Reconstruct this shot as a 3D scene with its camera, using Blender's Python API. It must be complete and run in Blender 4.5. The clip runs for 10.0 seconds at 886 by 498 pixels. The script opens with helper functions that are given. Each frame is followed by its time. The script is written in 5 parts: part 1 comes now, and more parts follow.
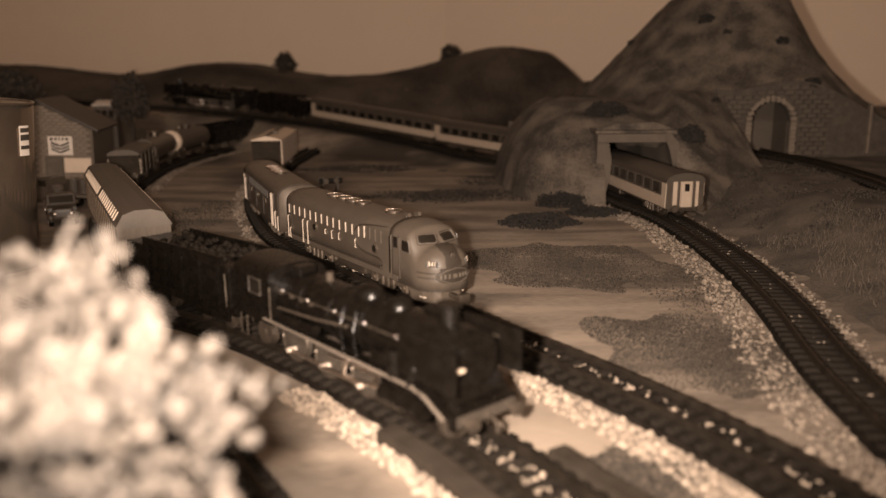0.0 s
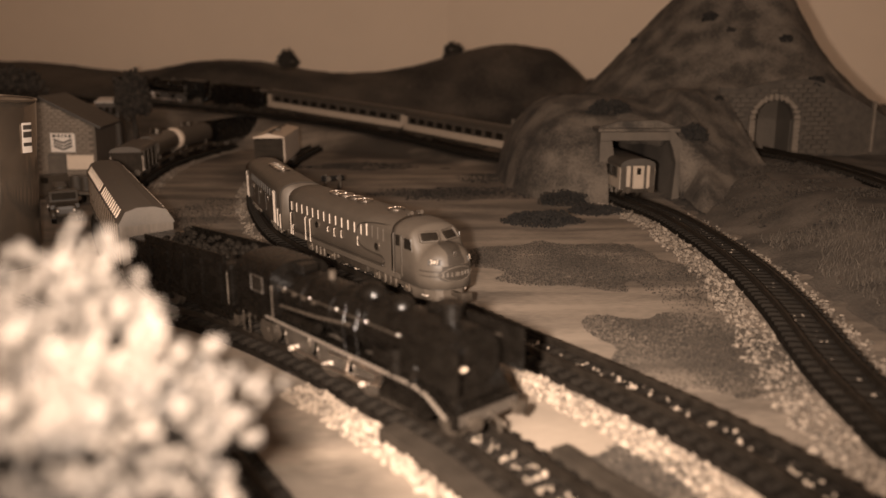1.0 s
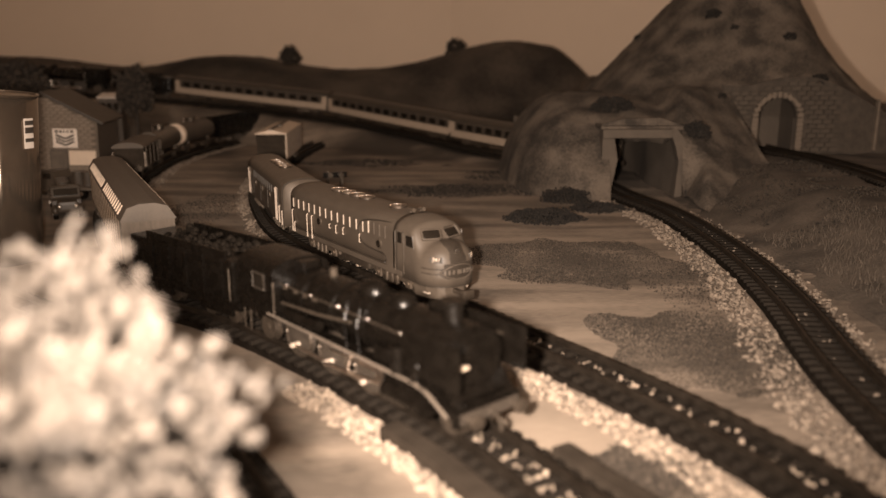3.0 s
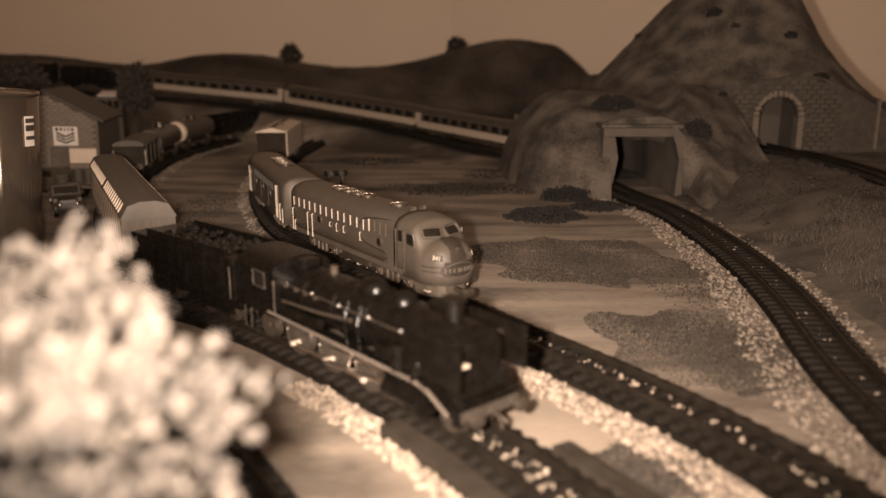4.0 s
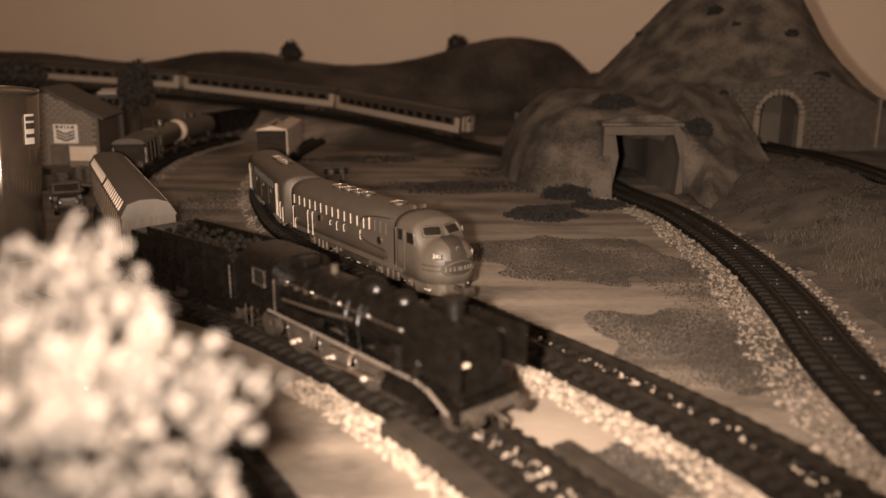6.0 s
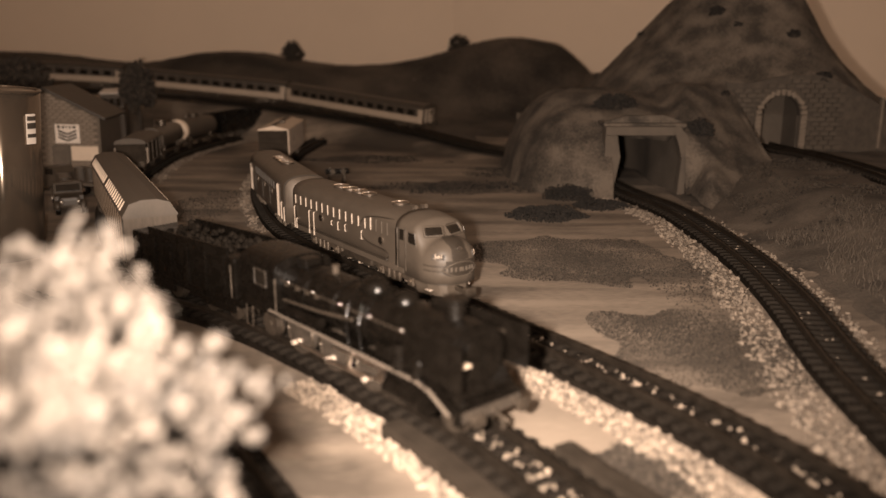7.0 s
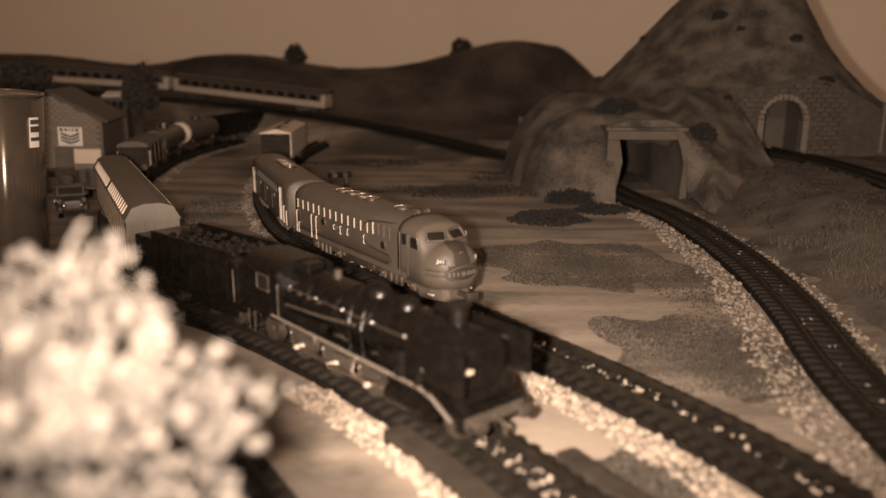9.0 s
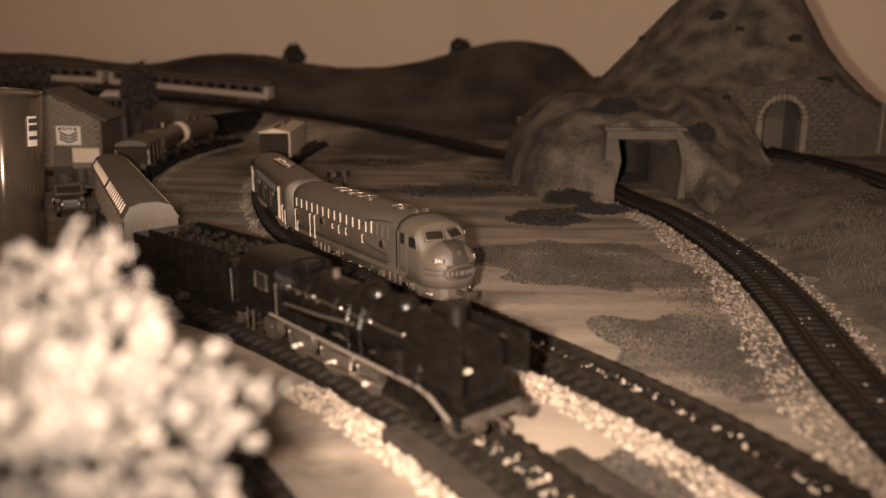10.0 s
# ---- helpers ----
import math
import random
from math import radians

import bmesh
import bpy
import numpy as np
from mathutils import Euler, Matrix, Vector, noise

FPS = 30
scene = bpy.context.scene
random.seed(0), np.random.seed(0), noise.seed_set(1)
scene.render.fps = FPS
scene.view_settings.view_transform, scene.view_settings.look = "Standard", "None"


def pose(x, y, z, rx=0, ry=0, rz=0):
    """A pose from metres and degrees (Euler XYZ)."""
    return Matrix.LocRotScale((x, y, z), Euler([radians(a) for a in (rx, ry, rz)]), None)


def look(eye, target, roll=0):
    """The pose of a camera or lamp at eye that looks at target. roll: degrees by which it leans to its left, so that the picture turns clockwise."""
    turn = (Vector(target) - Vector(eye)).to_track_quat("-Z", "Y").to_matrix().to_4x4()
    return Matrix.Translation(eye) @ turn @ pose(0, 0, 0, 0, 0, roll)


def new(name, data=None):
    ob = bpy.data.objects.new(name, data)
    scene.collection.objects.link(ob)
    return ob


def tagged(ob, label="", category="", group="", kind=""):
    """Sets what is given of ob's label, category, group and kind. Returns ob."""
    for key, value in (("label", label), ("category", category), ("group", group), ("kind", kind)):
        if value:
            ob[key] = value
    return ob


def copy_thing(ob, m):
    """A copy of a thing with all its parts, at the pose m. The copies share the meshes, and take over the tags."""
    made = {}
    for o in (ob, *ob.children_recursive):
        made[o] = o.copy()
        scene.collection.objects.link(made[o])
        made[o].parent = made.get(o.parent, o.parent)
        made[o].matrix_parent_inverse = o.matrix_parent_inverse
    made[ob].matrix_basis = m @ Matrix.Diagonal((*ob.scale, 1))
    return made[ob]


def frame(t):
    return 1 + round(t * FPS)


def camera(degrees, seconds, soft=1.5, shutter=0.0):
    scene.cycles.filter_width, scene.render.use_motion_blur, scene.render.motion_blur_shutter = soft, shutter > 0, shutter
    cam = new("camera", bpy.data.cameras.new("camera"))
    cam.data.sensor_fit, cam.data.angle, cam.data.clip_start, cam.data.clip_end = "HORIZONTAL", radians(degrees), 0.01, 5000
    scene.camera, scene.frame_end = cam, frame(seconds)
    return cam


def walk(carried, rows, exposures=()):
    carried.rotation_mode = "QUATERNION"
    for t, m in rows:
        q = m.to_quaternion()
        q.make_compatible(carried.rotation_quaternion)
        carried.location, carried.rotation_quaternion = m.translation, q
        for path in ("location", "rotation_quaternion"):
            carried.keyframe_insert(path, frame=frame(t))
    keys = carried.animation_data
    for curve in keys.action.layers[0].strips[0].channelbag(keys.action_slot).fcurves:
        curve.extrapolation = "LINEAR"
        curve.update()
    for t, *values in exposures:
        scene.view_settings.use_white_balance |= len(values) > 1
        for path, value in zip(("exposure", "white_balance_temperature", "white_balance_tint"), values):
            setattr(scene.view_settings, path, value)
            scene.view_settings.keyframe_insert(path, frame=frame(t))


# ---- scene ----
cam = camera(58.49, 10.0, soft=1.5)
cam.data.dof.use_dof = True
cam.data.dof.focus_distance = 0.56
cam.data.dof.aperture_fstop = 6.9

WALK = [  # seconds, eye, degrees of pitch, roll and yaw
    (0, 0.00032, -0.00198, 0.14231, 76.746, 0.383, -0.422),
    (0.5, 0.00021, -0.00182, 0.14219, 76.659, 0.335, -0.339),
    (1, 0.00020, -0.00139, 0.14245, 76.574, 0.285, -0.235),
    (1.5, 0.00002, -0.00122, 0.14289, 76.514, 0.249, -0.184),
    (2, 0.00016, -0.00061, 0.14280, 76.433, 0.192, -0.102),
    (2.5, 0.00021, -0.00042, 0.14286, 76.379, 0.149, -0.072),
    (4, 0.00009, -0.00035, 0.14272, 76.208, 0.046, -0.013),
    (4.5, 0.00006, -0.00035, 0.14293, 76.177, 0.020, 0.001),
    (5, 0.00000, -0.00000, 0.14300, 76.118, -0.000, 0.000),
    (5.5, -0.00001, 0.00001, 0.14299, 76.058, -0.000, -0.001),
    (7, 0.00010, 0.00050, 0.14301, 76.067, -0.039, 0.134),
    (7.5, -0.00021, 0.00116, 0.14368, 76.153, -0.043, 0.231),
    (8, -0.00007, 0.00115, 0.14345, 76.203, -0.102, 0.284),
    (8.5, -0.00016, 0.00089, 0.14373, 76.237, -0.111, 0.287),
    (9, -0.00033, 0.00070, 0.14424, 76.253, -0.163, 0.278),
    (9.5, -0.00017, 0.00132, 0.14424, 76.235, -0.211, 0.243),
    (10, -0.00016, 0.00080, 0.14381, 76.248, -0.250, 0.206),
]

walk(cam, [(t, pose(x, y, z, rx, ry, rz)) for t, x, y, z, rx, ry, rz in WALK], exposures=[(0, 0.0), (10, 0.0)])

# ---- light ----
world = bpy.data.worlds.new("world")
scene.world = world
world.use_nodes = True
world.node_tree.nodes["Background"].inputs[0].default_value = (1.0, 0.66, 0.40, 1)
world.node_tree.nodes["Background"].inputs[1].default_value = 0.02


def lamp(name, kind, at, target, power, colour, size):
    data = bpy.data.lights.new(name, kind)
    data.energy, data.color = power, colour
    if kind == "AREA":
        data.shape, data.size = "DISK", size
    else:
        data.shadow_soft_size = size
    ob = new(name, data)
    ob.matrix_world = look(at, target)
    return ob


WARM = (1.0, 0.81, 0.67)
# the small video light beside the lens; unseen fill lamp added behind it
video = lamp("video_light", "SPOT", (-0.024, 0.028, 0.136), (0.05, 0.9, 0.11), 20.0, WARM, 0.006)
video.data.spot_size, video.data.spot_blend = math.radians(103), 1.0
lamp("room_fill", "POINT", (-0.05, -1.10, 1.0), (0, 0.7, 0), 35.0, WARM, 0.06)

# ---- materials ----


def mat(name, dark, light, scale=60.0, rough=0.7, metal=0.0, bump=0.15, stretch=(1, 1, 1), fine=9.0, spread=0.25, rnd=0.0, spec=0.5, island=False):
    m = bpy.data.materials.new(name)
    m.use_nodes = True
    nt = m.node_tree
    bsdf = nt.nodes["Principled BSDF"]
    tc = nt.nodes.new("ShaderNodeTexCoord")
    mp = nt.nodes.new("ShaderNodeMapping")
    mp.inputs["Scale"].default_value = stretch
    nt.links.new(tc.outputs["Object"], mp.inputs["Vector"])
    n1, n2 = nt.nodes.new("ShaderNodeTexNoise"), nt.nodes.new("ShaderNodeTexNoise")
    n1.inputs["Scale"].default_value, n1.inputs["Detail"].default_value = scale, 5
    n2.inputs["Scale"].default_value, n2.inputs["Detail"].default_value = scale * fine, 3
    nt.links.new(mp.outputs["Vector"], n1.inputs["Vector"])
    nt.links.new(mp.outputs["Vector"], n2.inputs["Vector"])
    mix = nt.nodes.new("ShaderNodeMath")
    mix.operation = "MULTIPLY_ADD"
    nt.links.new(n2.outputs["Fac"], mix.inputs[0])
    mix.inputs[1].default_value = 0.45
    nt.links.new(n1.outputs["Fac"], mix.inputs[2])
    out = mix.outputs[0]
    if rnd:
        info = nt.nodes.new("ShaderNodeNewGeometry" if island else "ShaderNodeObjectInfo")
        add = nt.nodes.new("ShaderNodeMath")
        add.operation = "MULTIPLY_ADD"
        add.inputs[1].default_value = rnd
        nt.links.new(info.outputs["Random Per Island" if island else "Random"], add.inputs[0])
        nt.links.new(out, add.inputs[2])
        out = add.outputs[0]
    ramp = nt.nodes.new("ShaderNodeValToRGB")
    mid = 0.725 + rnd / 2
    ramp.color_ramp.elements[0].position, ramp.color_ramp.elements[1].position = mid - spread, mid + spread
    ramp.color_ramp.elements[0].color, ramp.color_ramp.elements[1].color = (*dark, 1), (*light, 1)
    nt.links.new(out, ramp.inputs[0])
    nt.links.new(ramp.outputs[0], bsdf.inputs["Base Color"])
    rr = nt.nodes.new("ShaderNodeMapRange")
    rr.inputs["To Min"].default_value, rr.inputs["To Max"].default_value = max(0.05, rough - 0.1), min(1, rough + 0.1)
    nt.links.new(n1.outputs["Fac"], rr.inputs["Value"])
    nt.links.new(rr.outputs[0], bsdf.inputs["Roughness"])
    bsdf.inputs["Metallic"].default_value = metal
    bsdf.inputs["Specular IOR Level"].default_value = spec
    if bump:
        b = nt.nodes.new("ShaderNodeBump")
        b.inputs["Strength"].default_value, b.inputs["Distance"].default_value = bump, 0.0008
        nt.links.new(n2.outputs["Fac"], b.inputs["Height"])
        nt.links.new(b.outputs[0], bsdf.inputs["Normal"])
    return m


def tone(v, warm=1.0):
    """A sepia-leaning paint of reflectance v."""
    return (v, v * (1 - 0.20 * warm), v * (1 - 0.38 * warm))


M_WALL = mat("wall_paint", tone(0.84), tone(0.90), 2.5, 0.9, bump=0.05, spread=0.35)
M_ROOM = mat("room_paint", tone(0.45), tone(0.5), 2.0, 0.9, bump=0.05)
M_HILL = mat("hill_scenery", tone(0.016), tone(0.10), 8, 0.95, bump=0.5, fine=30, spread=0.16)
M_ROCK = mat("mountain_plaster", tone(0.034), tone(0.128), 30, 0.95, bump=1.0, fine=14, spread=0.14)
M_BALLAST = mat("ballast_stone", tone(0.12), tone(0.40), 500, 0.9, bump=0.3, rnd=0.35, island=True)
M_BALLAST_D = mat("dark_ballast", tone(0.07), tone(0.25), 500, 0.9, bump=0.3, rnd=0.35, island=True)
M_FOAM = mat("ground_foam", tone(0.005, 1.2), tone(0.060, 1.1), 400, 0.95, bump=0.4, rnd=0.6, spread=0.33, island=True)
M_BUSH = mat("bush_foam", tone(0.005), tone(0.020), 300, 0.95, bump=0.4, rnd=0.35, island=True)
M_RAIL = mat("rail_steel", tone(0.04), tone(0.09), 200, 0.45, 0.8, bump=0.1)
M_SLEEPER = mat("sleeper_plastic", tone(0.009), tone(0.024), 300, 0.8, rnd=0.15, spec=0.12)
M_BED = mat("track_bed", tone(0.007), tone(0.020), 150, 0.95, spec=0.05)
M_BLACK = mat("black_engine_paint", tone(0.003), tone(0.007), 200, 0.27, spec=0.32)
# diffuse pale colour that stands in for the lamp's glint on metal
M_GLINT = mat("pale_glint_paint", tone(0.50, 0.8), tone(0.60, 0.8), 200, 0.2, bump=0.0)
M_IRON = mat("dark_iron", tone(0.06), tone(0.14), 200, 0.35, 0.6)
M_BRIGHT = mat("bright_metal", tone(0.75, 0.5), tone(0.9, 0.5), 200, 0.30, 1.0, bump=0.05)
M_SILVER = mat("silver_body", tone(0.095), tone(0.12), 90, 0.38, 0.25, bump=0.03)
M_RED = mat("nose_paint", tone(0.078), tone(0.098), 90, 0.45, 0.0, bump=0.02)
M_STRIPE = mat("stripe_paint", tone(0.03), tone(0.045), 90, 0.4, bump=0.02)
M_CREAM = mat("cream_paint", tone(0.62), tone(0.7), 120, 0.55, bump=0.03)
M_BROWN = mat("wagon_brown", tone(0.06), tone(0.095), 90, 0.6, bump=0.08)
M_WROOF = mat("wagon_roof", tone(0.085), tone(0.12), 90, 0.6, bump=0.05)
M_GLASS = mat("window_glass", tone(0.012), tone(0.018), 90, 0.12, bump=0.0)
M_MATTE = mat("matte_wagon_paint", tone(0.03), tone(0.05), 120, 0.95, bump=0.1, spec=0.05)
M_RIB = mat("rib_paint", tone(0.5), tone(0.62), 120, 0.9, bump=0.05, spec=0.1)
M_BOGIE = mat("bogie_grey", tone(0.10), tone(0.20), 200, 0.38, 0.6)
M_SPOKE = mat("wheel_paint", tone(0.032), tone(0.060), 120, 0.55)
M_CCREAM = mat("coach_cream", tone(0.34), tone(0.42), 120, 0.45, bump=0.03)
M_COACH = mat("coach_dark", tone(0.05), tone(0.075), 90, 0.35, bump=0.03)
M_CROOF = mat("coach_roof", tone(0.04), tone(0.06), 90, 0.5, bump=0.03)
M_BRICK = mat("brick_card", tone(0.17), tone(0.24), 120, 0.85, bump=0.2, rnd=0.25)
M_MORTAR = mat("mortar", tone(0.11), tone(0.15), 120, 0.9)
M_STONE = mat("portal_stone", tone(0.10), tone(0.17), 120, 0.9, bump=0.3, rnd=0.25)
M_STONE_D = mat("masonry_card", tone(0.045), tone(0.085), 120, 0.9, bump=0.3, rnd=0.2)
M_CONCRETE = mat("portal_concrete", tone(0.075), tone(0.11), 60, 0.9, bump=0.1)
M_LINING = mat("tunnel_board", tone(0.07), tone(0.105), 30, 0.9, bump=0.1)
M_SILO = mat("silo_metal", tone(0.17), tone(0.22), 40, 0.16, 0.75, bump=0.01)
def brushed(m):
    """Brushed metal: the gloss is drawn out along the upright axis."""
    nt = m.node_tree
    tan = nt.nodes.new("ShaderNodeTangent")
    tan.direction_type, tan.axis = "RADIAL", "Z"
    bsdf = nt.nodes["Principled BSDF"]
    bsdf.inputs["Anisotropic"].default_value = 0.95
    bsdf.inputs["Anisotropic Rotation"].default_value = 0.25
    nt.links.new(tan.outputs[0], bsdf.inputs["Tangent"])


brushed(M_SILO)
M_WHITE = mat("white_card", tone(0.7, 0.6), tone(0.78, 0.6), 120, 0.7, bump=0.03)
M_PRINT = mat("dark_print", tone(0.04), tone(0.06), 120, 0.7, bump=0.0)
M_LICHEN = mat("lichen_foliage", tone(0.006, 1.4), tone(0.062, 0.9), 45, 0.85, bump=0.3, spread=0.19, rnd=0.30, island=True)
M_LEAF = mat("model_foliage", tone(0.02), tone(0.055), 150, 0.95, bump=0.3, rnd=0.35, island=True)
M_TRUNK = mat("trunk_wire", tone(0.03), tone(0.06), 200, 0.9)
M_WOOD = mat("weathered_wood", tone(0.08), tone(0.15), 60, 0.8, stretch=(1, 8, 1), bump=0.2)
M_BANK = mat("bank_scatter", tone(0.03), tone(0.13), 22, 0.95, bump=1.0, fine=22, spread=0.2)
M_GRASS = mat("static_grass", tone(0.05), tone(0.12), 200, 0.95, bump=0.2, rnd=0.35, island=True)


def ground_material():
    m = mat("painted_ground", tone(0.11), tone(0.34), 7.0, 0.85, bump=0.35, stretch=(0.9, 5.0, 1), fine=22, spread=0.17)
    nt = m.node_tree
    bsdf = nt.nodes["Principled BSDF"]
    base = bsdf.inputs["Base Color"].links[0].from_socket
    tc = nt.nodes.new("ShaderNodeTexCoord")
    big = nt.nodes.new("ShaderNodeTexNoise")
    big.inputs["Scale"].default_value, big.inputs["Detail"].default_value = 5.5, 4
    nt.links.new(tc.outputs["Object"], big.inputs["Vector"])
    ramp = nt.nodes.new("ShaderNodeValToRGB")
    ramp.color_ramp.elements[0].position, ramp.color_ramp.elements[1].position = 0.44, 0.60
    nt.links.new(big.outputs["Fac"], ramp.inputs[0])
    sep = nt.nodes.new("ShaderNodeSeparateXYZ")
    nt.links.new(tc.outputs["Object"], sep.inputs[0])
    # the paint turns from sand in the yard to dark grass towards the back of the board
    back = nt.nodes.new("ShaderNodeMapRange")
    back.inputs["From Min"].default_value, back.inputs["From Max"].default_value = 0.55, 0.95
    nt.links.new(sep.outputs["Y"], back.inputs["Value"])
    mul = nt.nodes.new("ShaderNodeMath")
    mul.operation = "MULTIPLY"
    nt.links.new(ramp.outputs[0], mul.inputs[0])
    nt.links.new(back.outputs[0], mul.inputs[1])
    mix = nt.nodes.new("ShaderNodeMix")
    mix.data_type = "RGBA"
    nt.links.new(mul.outputs[0], mix.inputs["Factor"])
    nt.links.new(base, mix.inputs["A"])
    mix.inputs["B"].default_value = (*tone(0.06), 1)
    # towards the front of the board a paler tone is mixed in
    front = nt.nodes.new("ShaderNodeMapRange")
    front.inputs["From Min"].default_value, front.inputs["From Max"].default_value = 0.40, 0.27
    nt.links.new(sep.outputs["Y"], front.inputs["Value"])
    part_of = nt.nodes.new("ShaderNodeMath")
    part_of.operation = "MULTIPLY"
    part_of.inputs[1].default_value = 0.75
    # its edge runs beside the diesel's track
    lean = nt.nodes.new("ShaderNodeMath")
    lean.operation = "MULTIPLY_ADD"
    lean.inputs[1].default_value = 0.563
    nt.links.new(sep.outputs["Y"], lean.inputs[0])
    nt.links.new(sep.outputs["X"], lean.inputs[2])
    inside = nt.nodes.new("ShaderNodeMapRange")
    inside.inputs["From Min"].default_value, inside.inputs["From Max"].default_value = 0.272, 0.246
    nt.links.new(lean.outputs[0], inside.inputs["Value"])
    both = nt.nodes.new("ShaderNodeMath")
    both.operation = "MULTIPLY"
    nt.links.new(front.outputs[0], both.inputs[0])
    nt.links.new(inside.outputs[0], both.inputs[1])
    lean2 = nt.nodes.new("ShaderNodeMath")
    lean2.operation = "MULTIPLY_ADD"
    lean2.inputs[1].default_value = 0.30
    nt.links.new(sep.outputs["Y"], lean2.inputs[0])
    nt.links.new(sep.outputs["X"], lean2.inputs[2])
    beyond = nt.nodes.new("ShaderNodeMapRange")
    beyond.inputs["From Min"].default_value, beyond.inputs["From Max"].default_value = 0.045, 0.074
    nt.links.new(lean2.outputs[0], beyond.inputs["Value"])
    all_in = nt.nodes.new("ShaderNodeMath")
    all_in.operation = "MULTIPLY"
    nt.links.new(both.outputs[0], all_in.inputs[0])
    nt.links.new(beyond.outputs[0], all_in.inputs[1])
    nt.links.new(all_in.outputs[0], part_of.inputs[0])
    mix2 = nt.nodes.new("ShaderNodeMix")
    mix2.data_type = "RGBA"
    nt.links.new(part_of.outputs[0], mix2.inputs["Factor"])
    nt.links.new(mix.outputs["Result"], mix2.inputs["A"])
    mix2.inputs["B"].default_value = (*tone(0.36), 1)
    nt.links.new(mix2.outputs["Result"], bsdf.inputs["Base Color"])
    return m


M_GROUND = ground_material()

# ---- mesh helpers ----


def part(name, bm, material, parent=None, label="", smooth=False):
    me = bpy.data.meshes.new(name)
    bm.normal_update()
    bm.to_mesh(me)
    bm.free()
    if smooth:
        for p in me.polygons:
            p.use_smooth = True
    me.materials.append(material)
    ob = new(name, me)
    if parent is not None:
        ob.parent = parent
    if label:
        tagged(ob, label)
    return ob


def shared(name, me, m, parent, label=""):
    ob = new(name, me)
    ob.parent = parent
    ob.matrix_basis = m
    if label:
        tagged(ob, label)
    return ob


def mesh_of(bm, name, material, smooth=False):
    me = bpy.data.meshes.new(name)
    bm.normal_update()
    bm.to_mesh(me)
    bm.free()
    if smooth:
        for p in me.polygons:
            p.use_smooth = True
    me.materials.append(material)
    return me


def box(c, s, bevel=0.0, bm=None, rot=None):
    bm = bm or bmesh.new()
    m = Matrix.Translation(c) @ (rot or Matrix()) @ Matrix.Diagonal((*s, 1))
    got = bmesh.ops.create_cube(bm, size=1, matrix=m)
    if bevel:
        edges = {e for v in got["verts"] for e in v.link_edges}
        bmesh.ops.bevel(bm, geom=list(edges), offset=bevel, segments=2, affect="EDGES", profile=0.6)
    return bm


def cyl(a, b, r, seg=16, bm=None, r2=None):
    bm = bm or bmesh.new()
    a, b = Vector(a), Vector(b)
    d = b - a
    m = Matrix.Translation((a + b) / 2) @ d.to_track_quat("Z", "Y").to_matrix().to_4x4()
    bmesh.ops.create_cone(bm, cap_ends=True, segments=seg, radius1=r, radius2=r if r2 is None else r2, depth=d.length, matrix=m)
    return bm


def ball(c, s, bm=None, sub=2):
    bm = bm or bmesh.new()
    bmesh.ops.create_icosphere(bm, subdivisions=sub, radius=1, matrix=Matrix.Translation(c) @ Matrix.Diagonal((*s, 1)))
    return bm


def tube(pts, r, seg=6, bm=None):
    bm = bm or bmesh.new()
    pts = [Vector(p) for p in pts]
    rings = []
    for i, p in enumerate(pts):
        d = (pts[min(i + 1, len(pts) - 1)] - pts[max(i - 1, 0)]).normalized()
        u = d.cross(Vector((0, 0, 1)))
        u = u.normalized() if u.length > 1e-4 else Vector((1, 0, 0))
        v = u.cross(d)
        rings.append([bm.verts.new(p + r * (math.cos(k * math.tau / seg) * u + math.sin(k * math.tau / seg) * v)) for k in range(seg)])
    for a, b in zip(rings, rings[1:]):
        for k in range(seg):
            bm.faces.new((a[k], a[(k + 1) % seg], b[(k + 1) % seg], b[k]))
    bm.faces.new(rings[0][::-1]), bm.faces.new(rings[-1])
    return bm


def loft(rings, bm=None, caps=True, closed=True):
    bm = bm or bmesh.new()
    vr = [[bm.verts.new(p) for p in ring] for ring in rings]
    n = len(vr[0])
    for a, b in zip(vr, vr[1:]):
        for k in range(n if closed else n - 1):
            bm.faces.new((a[k], b[k], b[(k + 1) % n], a[(k + 1) % n]))
    if caps:
        bm.faces.new(vr[0]), bm.faces.new(vr[-1][::-1])
    return bm


def catmull(pts, n=40):
    p = np.array(pts, float)
    p = np.vstack([2 * p[0] - p[1], p, 2 * p[-1] - p[-2]])
    out = []
    for i in range(1, len(p) - 2):
        a, b, c, d = p[i - 1], p[i], p[i + 1], p[i + 2]
        for k in range(n):
            t = k / n
            out.append(0.5 * (2 * b + (c - a) * t + (2 * a - 5 * b + 4 * c - d) * t * t + (3 * b - a - 3 * c + d) * t ** 3))
    out.append(p[-2])
    return np.array(out)


